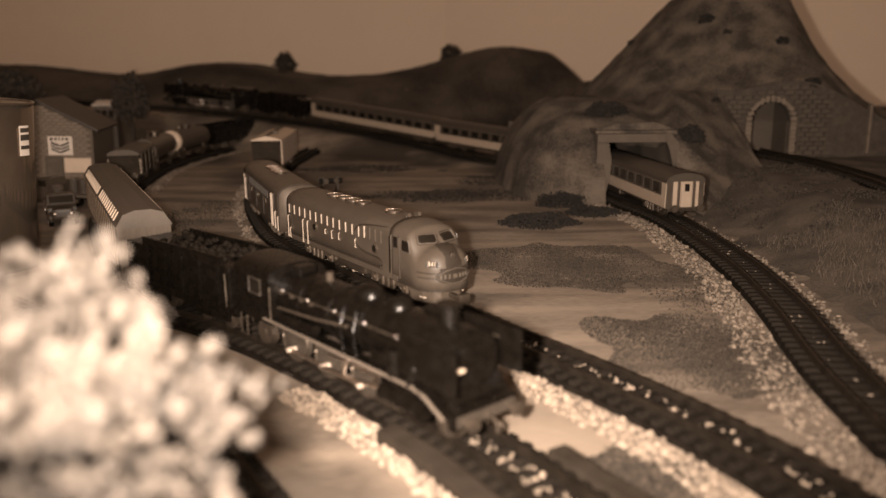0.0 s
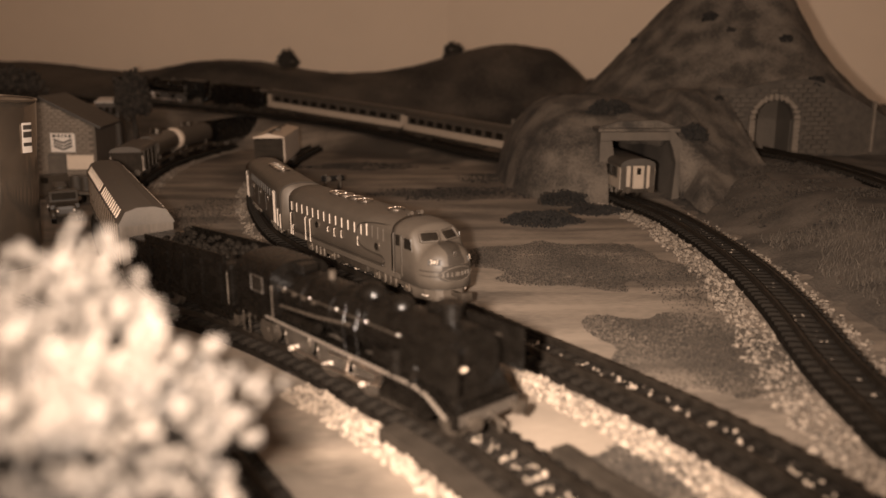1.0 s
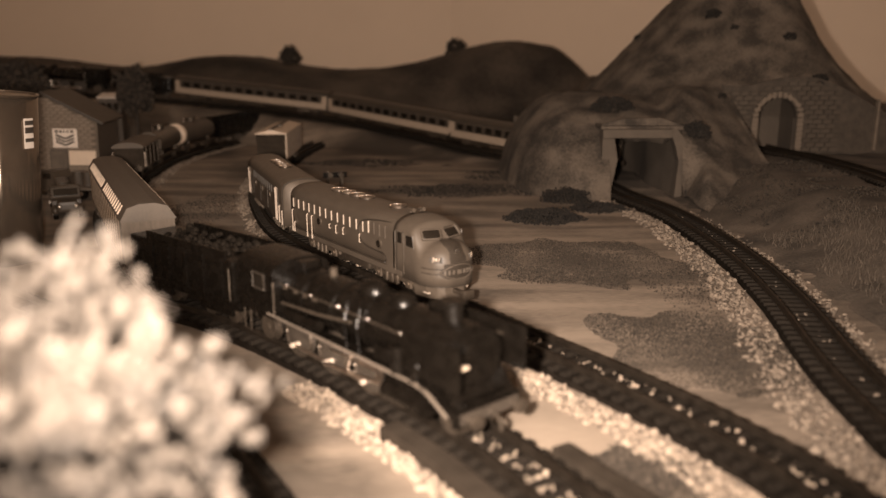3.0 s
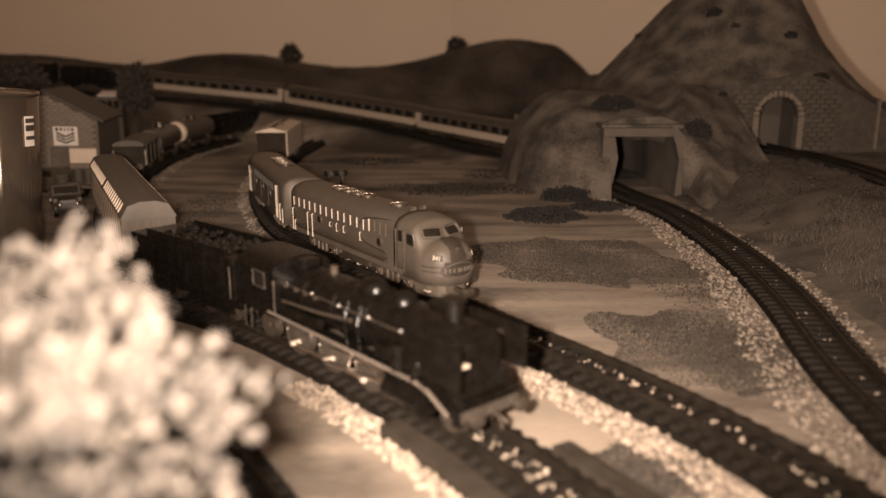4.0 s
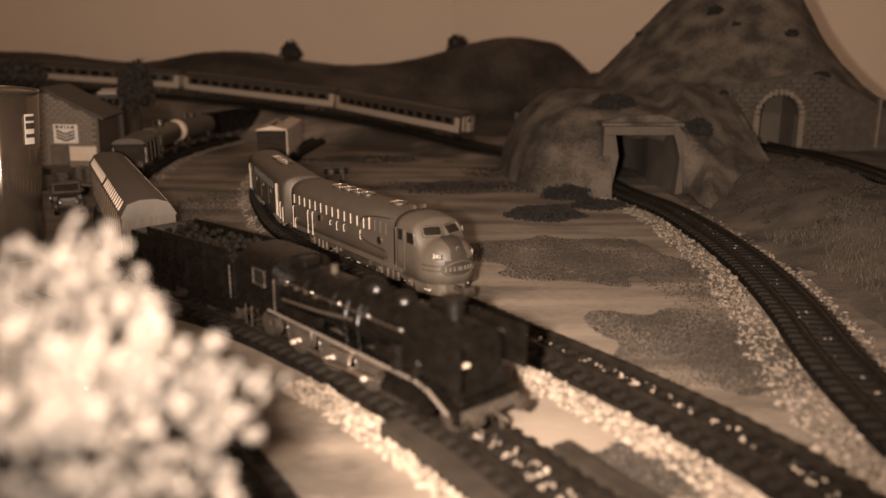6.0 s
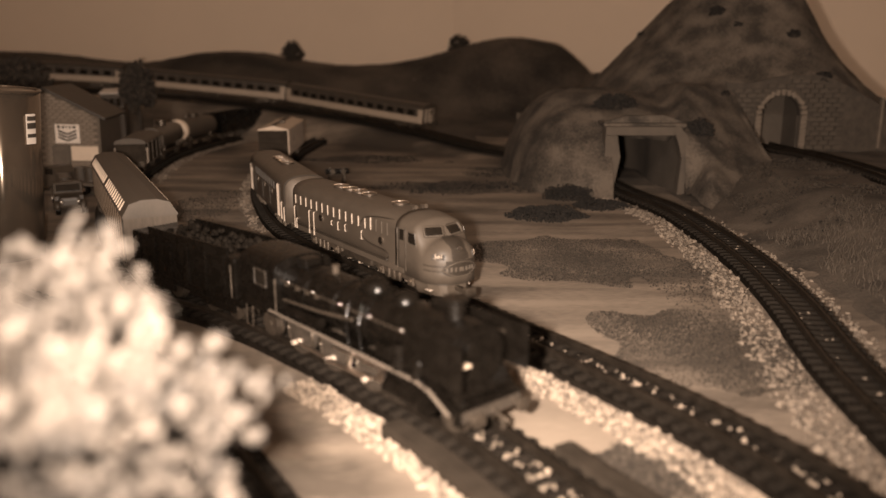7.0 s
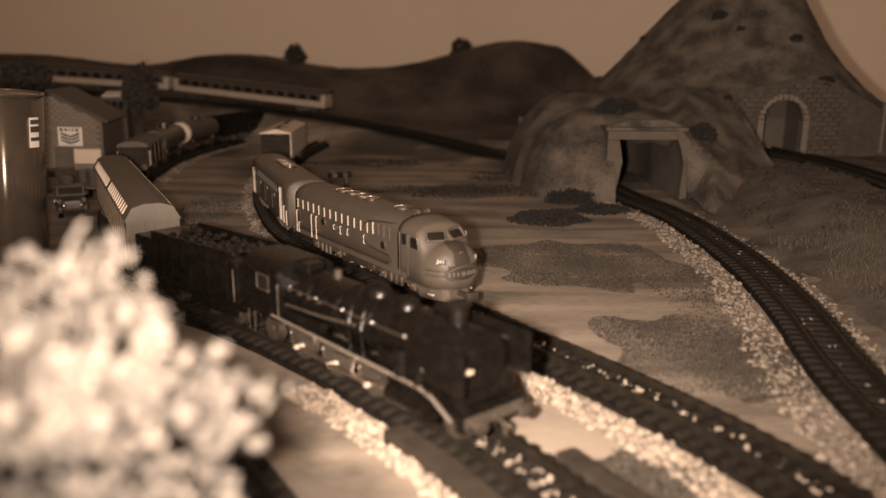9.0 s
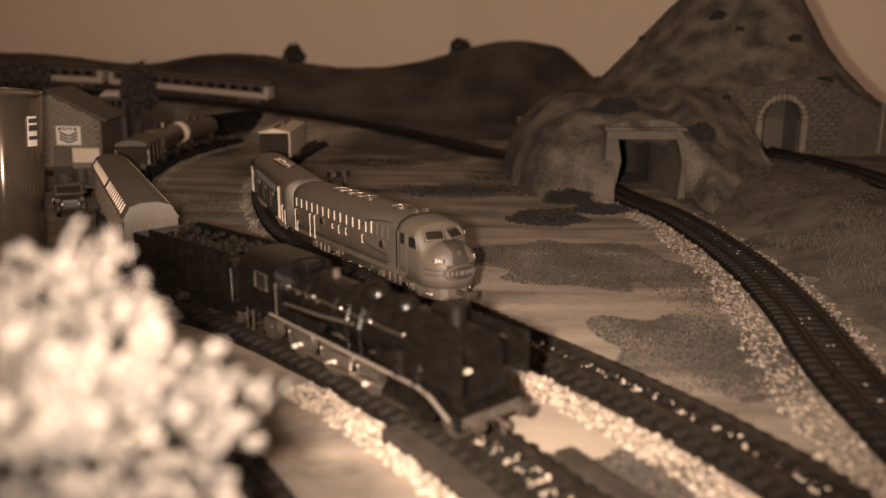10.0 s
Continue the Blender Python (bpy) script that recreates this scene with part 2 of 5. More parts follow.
class Line:
    """A track's centre line at rail-top height."""

    def __init__(self, pts):
        self.c = catmull(pts)
        self.s = np.r_[0, np.cumsum(np.linalg.norm(np.diff(self.c, axis=0), axis=1))]
        self.length = self.s[-1]

    def at(self, s):
        return Vector([np.interp(s, self.s, self.c[:, i]) for i in range(3)])

    def way(self, s):
        return (self.at(min(s + 0.004, self.length)) - self.at(max(s - 0.004, 0))).normalized()

    def near(self, x, y):
        """Distance, arc length and side (1: left) of the nearest point, for arrays x, y."""
        x, y = np.asarray(x), np.asarray(y)
        c = self.c[::4]
        d2 = (x[..., None] - c[:, 0]) ** 2 + (y[..., None] - c[:, 1]) ** 2
        i = d2.argmin(-1)
        j = np.minimum(i + 1, len(c) - 1)
        k = np.maximum(j - 1, 0)
        t = c[j] - c[k]
        side = np.sign(t[..., 0] * (y - c[k][..., 1]) - t[..., 1] * (x - c[k][..., 0]))
        return np.sqrt(np.take_along_axis(d2, i[..., None], -1)[..., 0]), self.s[::4][i], side, c[i][..., 2]

    def stand(self, s0, s1):
        """The pose of a vehicle whose ends stand at s0 (rear) and s1 (front)."""
        a, b = self.at(s0), self.at(s1)
        d = b - a
        yaw, tilt = math.atan2(d.y, d.x), math.atan2(d.z, math.hypot(d.x, d.y))
        m = (a + b) / 2
        return pose(m.x, m.y, m.z, 0, -math.degrees(tilt), math.degrees(yaw))


MAIN = Line([(0.172, 0.12, 0.008), (0.176, 0.25, 0.008), (0.183, 0.335, 0.008), (0.201, 0.437, 0.008), (0.212, 0.552, 0.008), (0.209, 0.698, 0.008), (0.188, 0.8, 0.008),
             (0.178, 0.9, 0.008), (0.180, 1.0, 0.008), (0.125, 1.085, 0.009), (0.058, 1.135, 0.016), (-0.057, 1.284, 0.027),
             (-0.204, 1.388, 0.044), (-0.405, 1.452, 0.064), (-0.68, 1.45, 0.086), (-0.988, 1.414, 0.099), (-1.33, 1.33, 0.106), (-1.65, 1.2, 0.108), (-1.95, 1.02, 0.108)])
MIDDLE = Line([(-0.205, 1.34, 0.008), (-0.215, 1.1, 0.008), (-0.198, 0.88, 0.008), (-0.159, 0.723, 0.008), (-0.104, 0.591, 0.008), (0.002, 0.436, 0.008),
               (0.034, 0.387, 0.008), (0.078, 0.323, 0.008), (0.109, 0.27, 0.008), (0.128, 0.22, 0.008), (0.14, 0.12, 0.008)])
STEAM = Line([(-0.325, 1.44, 0.008), (-0.365, 1.28, 0.008), (-0.382, 1.13, 0.008), (-0.372, 1.0, 0.008), (-0.347, 0.86, 0.008), (-0.306, 0.722, 0.008), (-0.24, 0.58, 0.008), (-0.171, 0.459, 0.008),
              (-0.119, 0.415, 0.008), (-0.075, 0.3735, 0.008), (-0.033, 0.3275, 0.008), (0.0135, 0.2690, 0.008), (0.041, 0.224, 0.008), (0.085, 0.16, 0.008), (0.11, 0.10, 0.008)])
FRONT = Line([(-0.30, 0.48, 0.007), (-0.195, 0.395, 0.007), (-0.124, 0.318, 0.007), (-0.078, 0.250, 0.007), (-0.048, 0.195, 0.007), (-0.018, 0.1, 0.007)])
UPPER = Line([(0.394, 1.05, 0.037), (0.394, 0.934, 0.037), (0.408, 0.86, 0.037), (0.404, 0.713, 0.037), (0.37, 0.5, 0.037), (0.33, 0.3, 0.037)])


def smooth01(v):
    v = np.clip(v, 0, 1)
    return v * v * (3 - 2 * v)


def wobble(x, y, f, seed=0.0):
    return np.array([noise.noise((a * f, b * f, seed)) for a, b in zip(np.ravel(x), np.ravel(y))]).reshape(np.shape(x))


def ground_height(x, y):
    x, y = np.asarray(x, float), np.asarray(y, float)
    d, s, side, zt = MAIN.near(x, y)
    far = (y > 1.0) & (s > 0.88)
    bed = zt - 0.012
    z = np.where(far & (side < 0), bed, np.where(far, np.maximum(0, bed - np.maximum(0, d - 0.032) * 0.55), 0.0))
    z = np.where((y <= 1.0) | (s <= 0.88), 0.0, z)
    # hills along the back of the board
    ridge = 0.108 + 0.034 * np.exp(-((x + 0.48) / 0.15) ** 2) + 0.064 * np.exp(-((x - 0.15) / 0.19) ** 2) + 0.034 * np.exp(-((x + 1.02) / 0.22) ** 2)
    ridge = ridge * (1 - 0.62 * smooth01((x - 0.235) / 0.17))
    up = smooth01((y - (1.50 + 0.0 * x)) / 0.26)
    z = z * (1 - up * (side < 0)) + np.where(side < 0, up * ridge, 0)
    # the bank that carries the upper track
    du, su, sideu, zu = UPPER.near(x, y)
    right = np.clip((x - 0.235) / 0.10, 0, 1)
    bank = 0.029 * smooth01(right) * (y < 1.1)
    z = np.maximum(z, bank)
    return z


def lay_sheet(name, x0, x1, y0, y1, step, fun, keep, material, rough=0.0, rf=30):
    xs, ys = np.arange(x0, x1 + step / 2, step), np.arange(y0, y1 + step / 2, step)
    gx, gy = np.meshgrid(xs, ys)
    gz = fun(gx, gy)
    if rough:
        gz = gz + rough * wobble(gx, gy, rf)
    verts = np.c_[gx.ravel(), gy.ravel(), gz.ravel()]
    nx = len(xs)
    faces = []
    cx, cy = (gx[:-1, :-1] + step / 2), (gy[:-1, :-1] + step / 2)
    ok = keep(cx, cy, gz[:-1, :-1]) if keep else np.ones(cx.shape, bool)
    for j in range(len(ys) - 1):
        for i in range(nx - 1):
            if ok[j, i]:
                a = j * nx + i
                faces.append((a, a + 1, a + nx + 1, a + nx))
    me = bpy.data.meshes.new(name)
    me.from_pydata(verts.tolist(), [], faces)
    bm = bmesh.new()
    bm.from_mesh(me)
    bmesh.ops.delete(bm, geom=[v for v in bm.verts if not v.link_faces], context="VERTS")
    bm.to_mesh(me)
    bm.free()
    for p in me.polygons:
        p.use_smooth = True
    me.materials.append(material)
    return new(name, me)


# ---- the room ----


def wall_slab(name, a, b, z0, z1, thick, material):
    a, b = Vector((*a, 0)), Vector((*b, 0))
    d = b - a
    m = Matrix.Translation((a + b) / 2 + Vector((0, 0, (z0 + z1) / 2))) @ Matrix.Rotation(math.atan2(d.y, d.x), 4, "Z")
    bm = bmesh.new()
    bmesh.ops.create_cube(bm, size=1, matrix=m @ Matrix.Translation((0, thick / 2, 0)) @ Matrix.Diagonal((d.length, thick, z1 - z0, 1)))
    return tagged(part(name, bm, material), "plain painted room wall behind the layout", "wall", kind="structure")


wall_slab("wall_north", (-2.3, 2.02), (0.02, 2.06), -0.9, 1.5, 0.1, M_WALL)
wall_slab("wall_north_east", (0.02, 2.06), (1.7, 1.52), -0.9, 1.5, 0.1, M_WALL)
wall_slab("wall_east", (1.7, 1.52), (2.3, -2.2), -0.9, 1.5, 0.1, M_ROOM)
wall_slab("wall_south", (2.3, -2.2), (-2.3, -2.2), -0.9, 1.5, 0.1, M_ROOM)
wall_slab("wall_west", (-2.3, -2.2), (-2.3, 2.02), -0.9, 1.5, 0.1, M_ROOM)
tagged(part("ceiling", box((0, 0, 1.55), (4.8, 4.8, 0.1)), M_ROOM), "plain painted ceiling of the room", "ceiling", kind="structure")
tagged(part("floor", box((0, 0, -0.95), (4.8, 4.8, 0.1)), M_WOOD), "plain brown floor of the room", "floor", kind="structure")
tagged(part("baseboard", box((-0.45, 0.76, -0.055), (3.4, 2.48, 0.05), 0.003), M_WOOD), "wooden baseboard that carries the model railway", "baseboard", kind="structure")

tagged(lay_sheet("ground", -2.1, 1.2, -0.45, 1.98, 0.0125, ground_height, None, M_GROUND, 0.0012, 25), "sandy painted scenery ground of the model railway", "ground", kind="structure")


def hill_cover():
    """The dark turf over the back of the board and its hills."""
    def fun(x, y):
        return ground_height(x, y) + 0.0022
    def keep(cx, cy, z):
        d, s, side, zt = MAIN.near(cx, cy)
        return (side < 0) & (cy > 1.2) & (d > 0.028) & (s > 0.9) & ((cx < 0.05) | (cy > 1.3))
    ob = lay_sheet("hill", -2.1, 1.1, 1.2, 1.97, 0.0125, fun, keep, M_HILL, 0.003, 40)
    return tagged(ob, "dark turf-covered hills along the room wall", "hill", kind="structure")


hill_cover()


def soft_max(a, b, k=0.022):
    h = np.maximum(k - np.abs(a - b), 0) / k
    return np.maximum(a, b) + h * h * k / 4 * (np.maximum(a, b) > 0.012)


def mountain_height(x, y):
    x, y = np.asarray(x, float), np.asarray(y, float)
    dx, dy = x - 0.418, (y - 1.12) * np.where(y < 1.12, 1.09, 1.0)
    r = np.hypot(dx, dy)
    steep = np.where(r < 0.1, 0.332 - 1.155 * r, np.where(r < 0.28, 0.2165 - 1.02 * (r - 0.1), 0.0329 * np.exp(-(r - 0.28) / 0.03) - 0.006))
    # the flank to the east runs out in a hollow curve
    flare = np.interp(r, (0, 0.03, 0.064, 0.0885, 0.12, 0.151, 0.201, 0.30, 0.42), (0.332, 0.285, 0.2136, 0.169, 0.128, 0.097, 0.066, 0.030, 0.0))
    w = smooth01(dx / np.maximum(r, 1e-6) * 1.15)
    cone = steep * (1 - w) + flare * w
    # rounded shoulder over the tunnel
    ex, ey = (x - 0.165) / np.where(x < 0.165, 0.092, 0.17), (y - 0.985) / np.where(y < 0.985, 0.200, 0.17)
    shoulder = 0.104 * np.maximum(0, 1 - np.abs(ex) ** 2.5 - np.abs(ey) ** 2.5) ** 0.6 - 0.004
    # the slope that runs down from the spur to the main line
    skirt = np.minimum(0.062 - 0.518 * (x - 0.25) + 0.657 * (y - 0.81), 0.106)
    foot = (x - 0.2425) * 1.7 + 0.070 * smooth01((y - 0.795) / 0.018)
    skirt = np.where(x < 0.42, np.minimum(skirt, foot), -0.02)
    return np.maximum(soft_max(soft_max(cone, shoulder), skirt), -0.02)


def spur_edge(y):
    """Where the spur is cut away for the upper track."""
    return 0.329 + (0.934 - y) * 0.165


def mountain_skin(x, y):
    return mountain_height(x, y) + 0.005 * wobble(x, y, 24, 3.0) + 0.0026 * wobble(x, y, 70, 5.0) + 0.0012 * wobble(x, y, 160, 9.0)


def mountain():
    def keep(cx, cy, z):
        g = ground_height(cx, cy)
        d, s, side, zt = MAIN.near(cx, cy)
        mouth = ((cx > 0.168) & (cx < 0.243) & (cy < 0.823)) | ((d < 0.036) & (cx < 0.125) & (cy > 1.0) & (z < 0.068))
        upper = (cy < 0.936) & (cx > spur_edge(cy))
        return (z > g - 0.012) & ~mouth & ~upper
    ob = lay_sheet("mountain", -0.05, 0.95, 0.66, 1.5, 0.005, mountain_skin, keep, M_ROCK)
    return tagged(ob, "rough grey-brown plaster mountain with dark tufts", "mountain", kind="structure")


def cutting_wall():
    """The plaster cheek of the spur beside the upper track."""
    rings = []
    for y in np.linspace(0.780, 0.936, 40):
        x = float(spur_edge(y))
        z = float(mountain_skin(np.array([x - 0.003]), np.array([y]))[0]) + 0.0004
        g = float(ground_height(x, y)) - 0.006
        rings.append([(x - 0.006, y, g), (x + 0.002, y, g), (x + 0.001, y, max(z, g + 0.001)), (x - 0.006, y, max(z, g + 0.001))])
    return tagged(part("cutting_wall", loft(rings), M_ROCK), "rough plaster cheek of the cutting by the stone portal", "rock face", kind="structure")


mountain()
cutting_wall()

# ---- tracks ----
GAUGE = 0.0165


def offset_strip(line, s0, s1, lo, hi, z0, z1, step=0.008, bm=None):
    """A bar of rectangular section along a line: from lo to hi beside it, z0 to z1 against rail top."""
    n = max(2, int((s1 - s0) / step))
    rings = []
    for i in range(n + 1):
        s = s0 + (s1 - s0) * i / n
        p, w = line.at(s), line.way(s)
        left = Vector((-w.y, w.x, 0)).normalized()
        rings.append([p + left * a + Vector((0, 0, b)) for a, b in ((lo, z0), (hi, z0), (hi, z1), (lo, z1))])
    return loft(rings, bm)


def railway_track(line, s0, s1, label, near0, near1, spacing=0.0082, bed=True):
    tr = tagged(new("railway_track"), label, "railway track", "tracks of the layout")
    for sgn in (-1, 1):
        bm = offset_strip(line, s0, s1, sgn * GAUGE / 2 - 0.0006, sgn * GAUGE / 2 + 0.0006, -0.0025, 0.0)
        offset_strip(line, s0, s1, sgn * GAUGE / 2 - 0.0014, sgn * GAUGE / 2 + 0.0014, -0.0032, -0.0024, bm=bm)
        part("rail", bm, M_RAIL, tr)
    if bed:
        part("roadbed", offset_strip(line, s0, s1, -0.0165, 0.0165, -0.0085, -0.0052), M_BED, tr)
    sl = mesh_of(box((0, 0, 0), (0.0034, 0.031, 0.0024), 0.0004), "sleeper", M_SLEEPER)
    rest = bmesh.new()
    s = s0
    rng = random.Random(5)
    while s < s1:
        p, w = line.at(s), line.way(s)
        m = pose(p.x, p.y, p.z - 0.0042, 0, 0, math.degrees(math.atan2(w.y, w.x)) + rng.uniform(-1.5, 1.5))
        if near0 <= s <= near1:
            shared("sleeper", sl, m, tr)
        else:
            bmesh.ops.create_cube(rest, size=1, matrix=m @ Matrix.Diagonal((0.0034, 0.031, 0.0024, 1)))
        s += spacing
    tagged(part("sleeper_rest", rest, M_SLEEPER, tr), kind="stuff")
    return tr


railway_track(MAIN, 0.02, MAIN.length - 0.02, "dark main-line track on ballast, into the tunnel", 0.1, 0.8)
railway_track(MIDDLE, 0.02, MIDDLE.length - 0.02, "dark track on pale ballast under the diesel train", 0.8, MIDDLE.length)
railway_track(STEAM, 0.02, STEAM.length - 0.02, "dark siding track under the black steam engine and goods wagons", 0.55, STEAM.length)
railway_track(FRONT, 0.02, FRONT.length - 0.02, "dark front track beside the bright tree", 0.1, FRONT.length)
railway_track(UPPER, 0.02, UPPER.length - 0.02, "dark upper-level track on the bank", 0.1, 0.45)


def stones(name, rng, place, count, lo, hi, material, label, category, flat=0.7, top=None):
    """Loose stones in one mesh; place(rng) gives x, y, z."""
    if hi < 0.0011:
        # fine grains: 6 corners and 8 faces each
        iv = np.array([(1, 0, 0), (-1, 0, 0), (0, 1, 0), (0, -1, 0), (0, 0, 1), (0, 0, -1)], float)
        fi = np.array([(0, 2, 4), (2, 1, 4), (1, 3, 4), (3, 0, 4), (2, 0, 5), (1, 2, 5), (3, 1, 5), (0, 3, 5)])
    else:
        ico = bmesh.new()
        bmesh.ops.create_icosphere(ico, subdivisions=1, radius=1)
        iv = np.array([v.co for v in ico.verts])
        fi = np.array([[v.index for v in f.verts] for f in ico.faces])
        ico.free()
    vs, fs = [], []
    k = 0
    for _ in range(count):
        p = place(rng)
        if p is None:
            continue
        r = rng.uniform(lo, hi)
        q = Euler((rng.uniform(0, 6), rng.uniform(0, 6), rng.uniform(0, 6))).to_matrix()
        sc = np.array([rng.uniform(0.7, 1.3), rng.uniform(0.7, 1.2), rng.uniform(0.5, 1.0) * flat]) * r
        jit = 1 + np.array([rng.uniform(-0.22, 0.22) for _ in range(len(iv))])[:, None]
        v = (iv * jit * sc) @ np.array(q).T + np.array(p)
        vs.append(v)
        fs.append(fi + k * len(iv))
        k += 1
    me = bpy.data.meshes.new(name)
    me.from_pydata(np.vstack(vs).tolist(), [], np.vstack(fs).tolist())
    me.materials.append(material)
    return tagged(new(name, me), label, category, kind="stuff")


def along(line, s0, s1, lo, hi, z=0.0, spread=0.0):
    def place(rng):
        s = rng.uniform(s0, s1)
        a = rng.uniform(lo, hi)
        p, w = line.at(s), line.way(s)
        left = Vector((-w.y, w.x, 0)).normalized()
        q = p + left * a
        edge = min(1, min(abs(a - lo), abs(hi - a)) / 0.006)
        if rng.random() > 0.25 + 0.75 * edge:
            return None
        return (q.x, q.y, p.z - 0.008 + z + rng.uniform(-0.0008, 0.0008))
    return place


R = random.Random(11)
stones("ballast_shoulder", R, along(MIDDLE, 0.95, MIDDLE.length, -0.036, -0.0175), 2600, 0.0009, 0.0024, M_BALLAST, "pale loose ballast stones beside the track", "ballast")
stones("ballast_shoulder", R, along(MIDDLE, 0.2, 0.95, -0.030, -0.0165), 1200, 0.0009, 0.0020, M_BALLAST_D, "loose ballast stones beside the diesel train's track", "ballast")
stones("ballast_bed", R, along(MIDDLE, 0.8, MIDDLE.length, -0.0065, 0.0065, 0.0038), 480, 0.0007, 0.0016, M_BALLAST, "pale stones lying between the sleepers", "ballast")
stones("ballast_shoulder", R, along(MAIN, 0.05, 0.72, 0.017, 0.040), 2600, 0.0009, 0.0022, M_BALLAST_D, "loose tan ballast beside the main line", "ballast")
stones("ballast_shoulder", R, along(MAIN, 0.05, 0.72, -0.030, -0.017), 1400, 0.0008, 0.0018, M_BALLAST_D, "loose tan ballast at the foot of the bank", "ballast")
stones("ballast_bed", R, along(MAIN, 0.05, 0.72, -0.0065, 0.0065, 0.0035), 300, 0.0006, 0.0013, M_BALLAST_D, "small stones lying between the sleepers", "ballast")
stones("ballast_shoulder", R, along(STEAM, 1.2, STEAM.length, -0.033, -0.0165), 1900, 0.0010, 0.0026, M_BALLAST, "pale loose ballast stones beside the siding", "ballast")
stones("ballast_bed", R, along(STEAM, 1.28, STEAM.length, -0.0065, 0.0065, 0.0036), 800, 0.0005, 0.0013, M_BALLAST, "pale stones lying between the siding's sleepers", "ballast")
stones("ballast_shoulder", R, along(STEAM, 0.1, 0.95, 0.0165, 0.035), 1500, 0.0009, 0.0018, M_BALLAST_D, "loose ballast beside the yard track", "ballast")
stones("ballast_bed", R, along(UPPER, 0.1, 0.5, 0.0165, 0.03, 0.001), 500, 0.0008, 0.0018, M_BALLAST_D, "loose ballast beside the upper track", "ballast")


def patch(cx, cy, rx, ry, turn=0.0, pw=2.0):
    def place(rng):
        a, b = rng.uniform(-1, 1), rng.uniform(-1, 1)
        e = abs(a) ** pw + abs(b) ** pw
        n = noise.noise((cx * 9 + a * 2.3, cy * 9 + b * 2.3, 1.7))
        if e + 0.55 * n > 0.8 or rng.random() < e * 0.5:
            return None
        c, s = math.cos(turn), math.sin(turn)
        x, y = cx + (a * rx * c - b * ry * s), cy + (a * rx * s + b * ry * c)
        return (x, y, float(ground_height(x, y)) + rng.uniform(0, 0.0008))
    return place


FOAM = "coarse dark turf scattered on the painted ground"


def crossing_boards():
    """Low boards laid along the siding in front of the steam engine."""
    s0 = float(STEAM.near(np.array([-0.012]), np.array([0.283]))[1][0])
    for lo, hi in ((-0.0255, -0.0168), (0.0168, 0.0245)):
        b = part("crossing_board", offset_strip(STEAM, s0 if lo < 0 else s0 + 0.05, STEAM.length - 0.03, lo, hi, -0.0085, -0.0020), M_MATTE)
        tagged(b, "brown timber board laid along the siding track", "board", "boards beside the siding")


crossing_boards()

# ---- rolling stock ----


def group_empty(name, label, category, group=""):
    return tagged(new(name), label, category, group)


def wheel(x, y, r, parent, material=None, width=0.0028):
    s = 1 if y > 0 else -1
    bm = cyl((x, y - width / 2 * s, r), (x, y + width / 2 * s, r), r, 20)
    cyl((x, y - width * 0.9 * s, r), (x, y - width / 2 * s, r), r + 0.0009, 20, bm)
    cyl((x, y + width / 2 * s, r), (x, y + width * 0.8 * s, r), r * 0.3, 10, bm)
    return part("wheel", bm, material or M_IRON, parent)


def bogie(x, parent, base=0.028, r=0.0055, label=""):
    frame_bm = bmesh.new()
    for sgn in (-1, 1):
        box((x, sgn * 0.0125, 0.0075), (base + 0.014, 0.0024, 0.0042), 0.0008, frame_bm)
        box((x, sgn * 0.0132, 0.0055), (0.010, 0.0026, 0.006), 0.0008, frame_bm)
        for dx in (-base / 2, base / 2):
            box((x + dx, sgn * 0.0134, 0.0062), (0.006, 0.0022, 0.006), 0.0008, frame_bm)
            cyl((x + dx, sgn * 0.0134, 0.006), (x + dx, sgn * 0.0154, 0.006), 0.0016, 8, frame_bm)
        for dx in (-0.006, 0.0, 0.006):
            cyl((x + dx, sgn * 0.0145, 0.0035), (x + dx, sgn * 0.0145, 0.0095), 0.0010, 8, frame_bm)
    box((x, 0, 0.008), (0.008, 0.026, 0.003), 0.0005, frame_bm)
    b = part("bogie", frame_bm, M_BOGIE if label else M_IRON, parent, label)
    for dx in (-base / 2, base / 2):
        for sgn in (-1, 1):
            wheel(x + dx, sgn * GAUGE / 2, r, b)
    return b


def arch_ring(x, w, z0, ze, zt, n=14, power=2.4):
    """A closed body section: flat floor, upright sides, rounded roof."""
    pts = [(x, -w, z0), (x, -w, (z0 + ze) / 2), (x, -w, ze)]
    for i in range(1, n):
        a = math.pi * i / n
        c, s = math.cos(a), math.sin(a)
        pts.append((x, -w * math.copysign(abs(c) ** (2 / power), c), ze + (zt - ze) * abs(s) ** (2 / power)))
    return pts + [(x, w, ze), (x, w, (z0 + ze) / 2), (x, w, z0)]


def words(text, size, material, parent, m, depth=0.0001):
    cu = bpy.data.curves.new("lettering", "FONT")
    cu.body, cu.size, cu.extrude, cu.align_x, cu.align_y = text, size, depth, "CENTER", "CENTER"
    tmp = bpy.data.objects.new("lettering", cu)
    me = bpy.data.meshes.new_from_object(tmp)
    bpy.data.objects.remove(tmp)
    me.materials.append(material)
    ob = new("lettering", me)
    ob.parent = parent
    ob.matrix_basis = m
    return ob


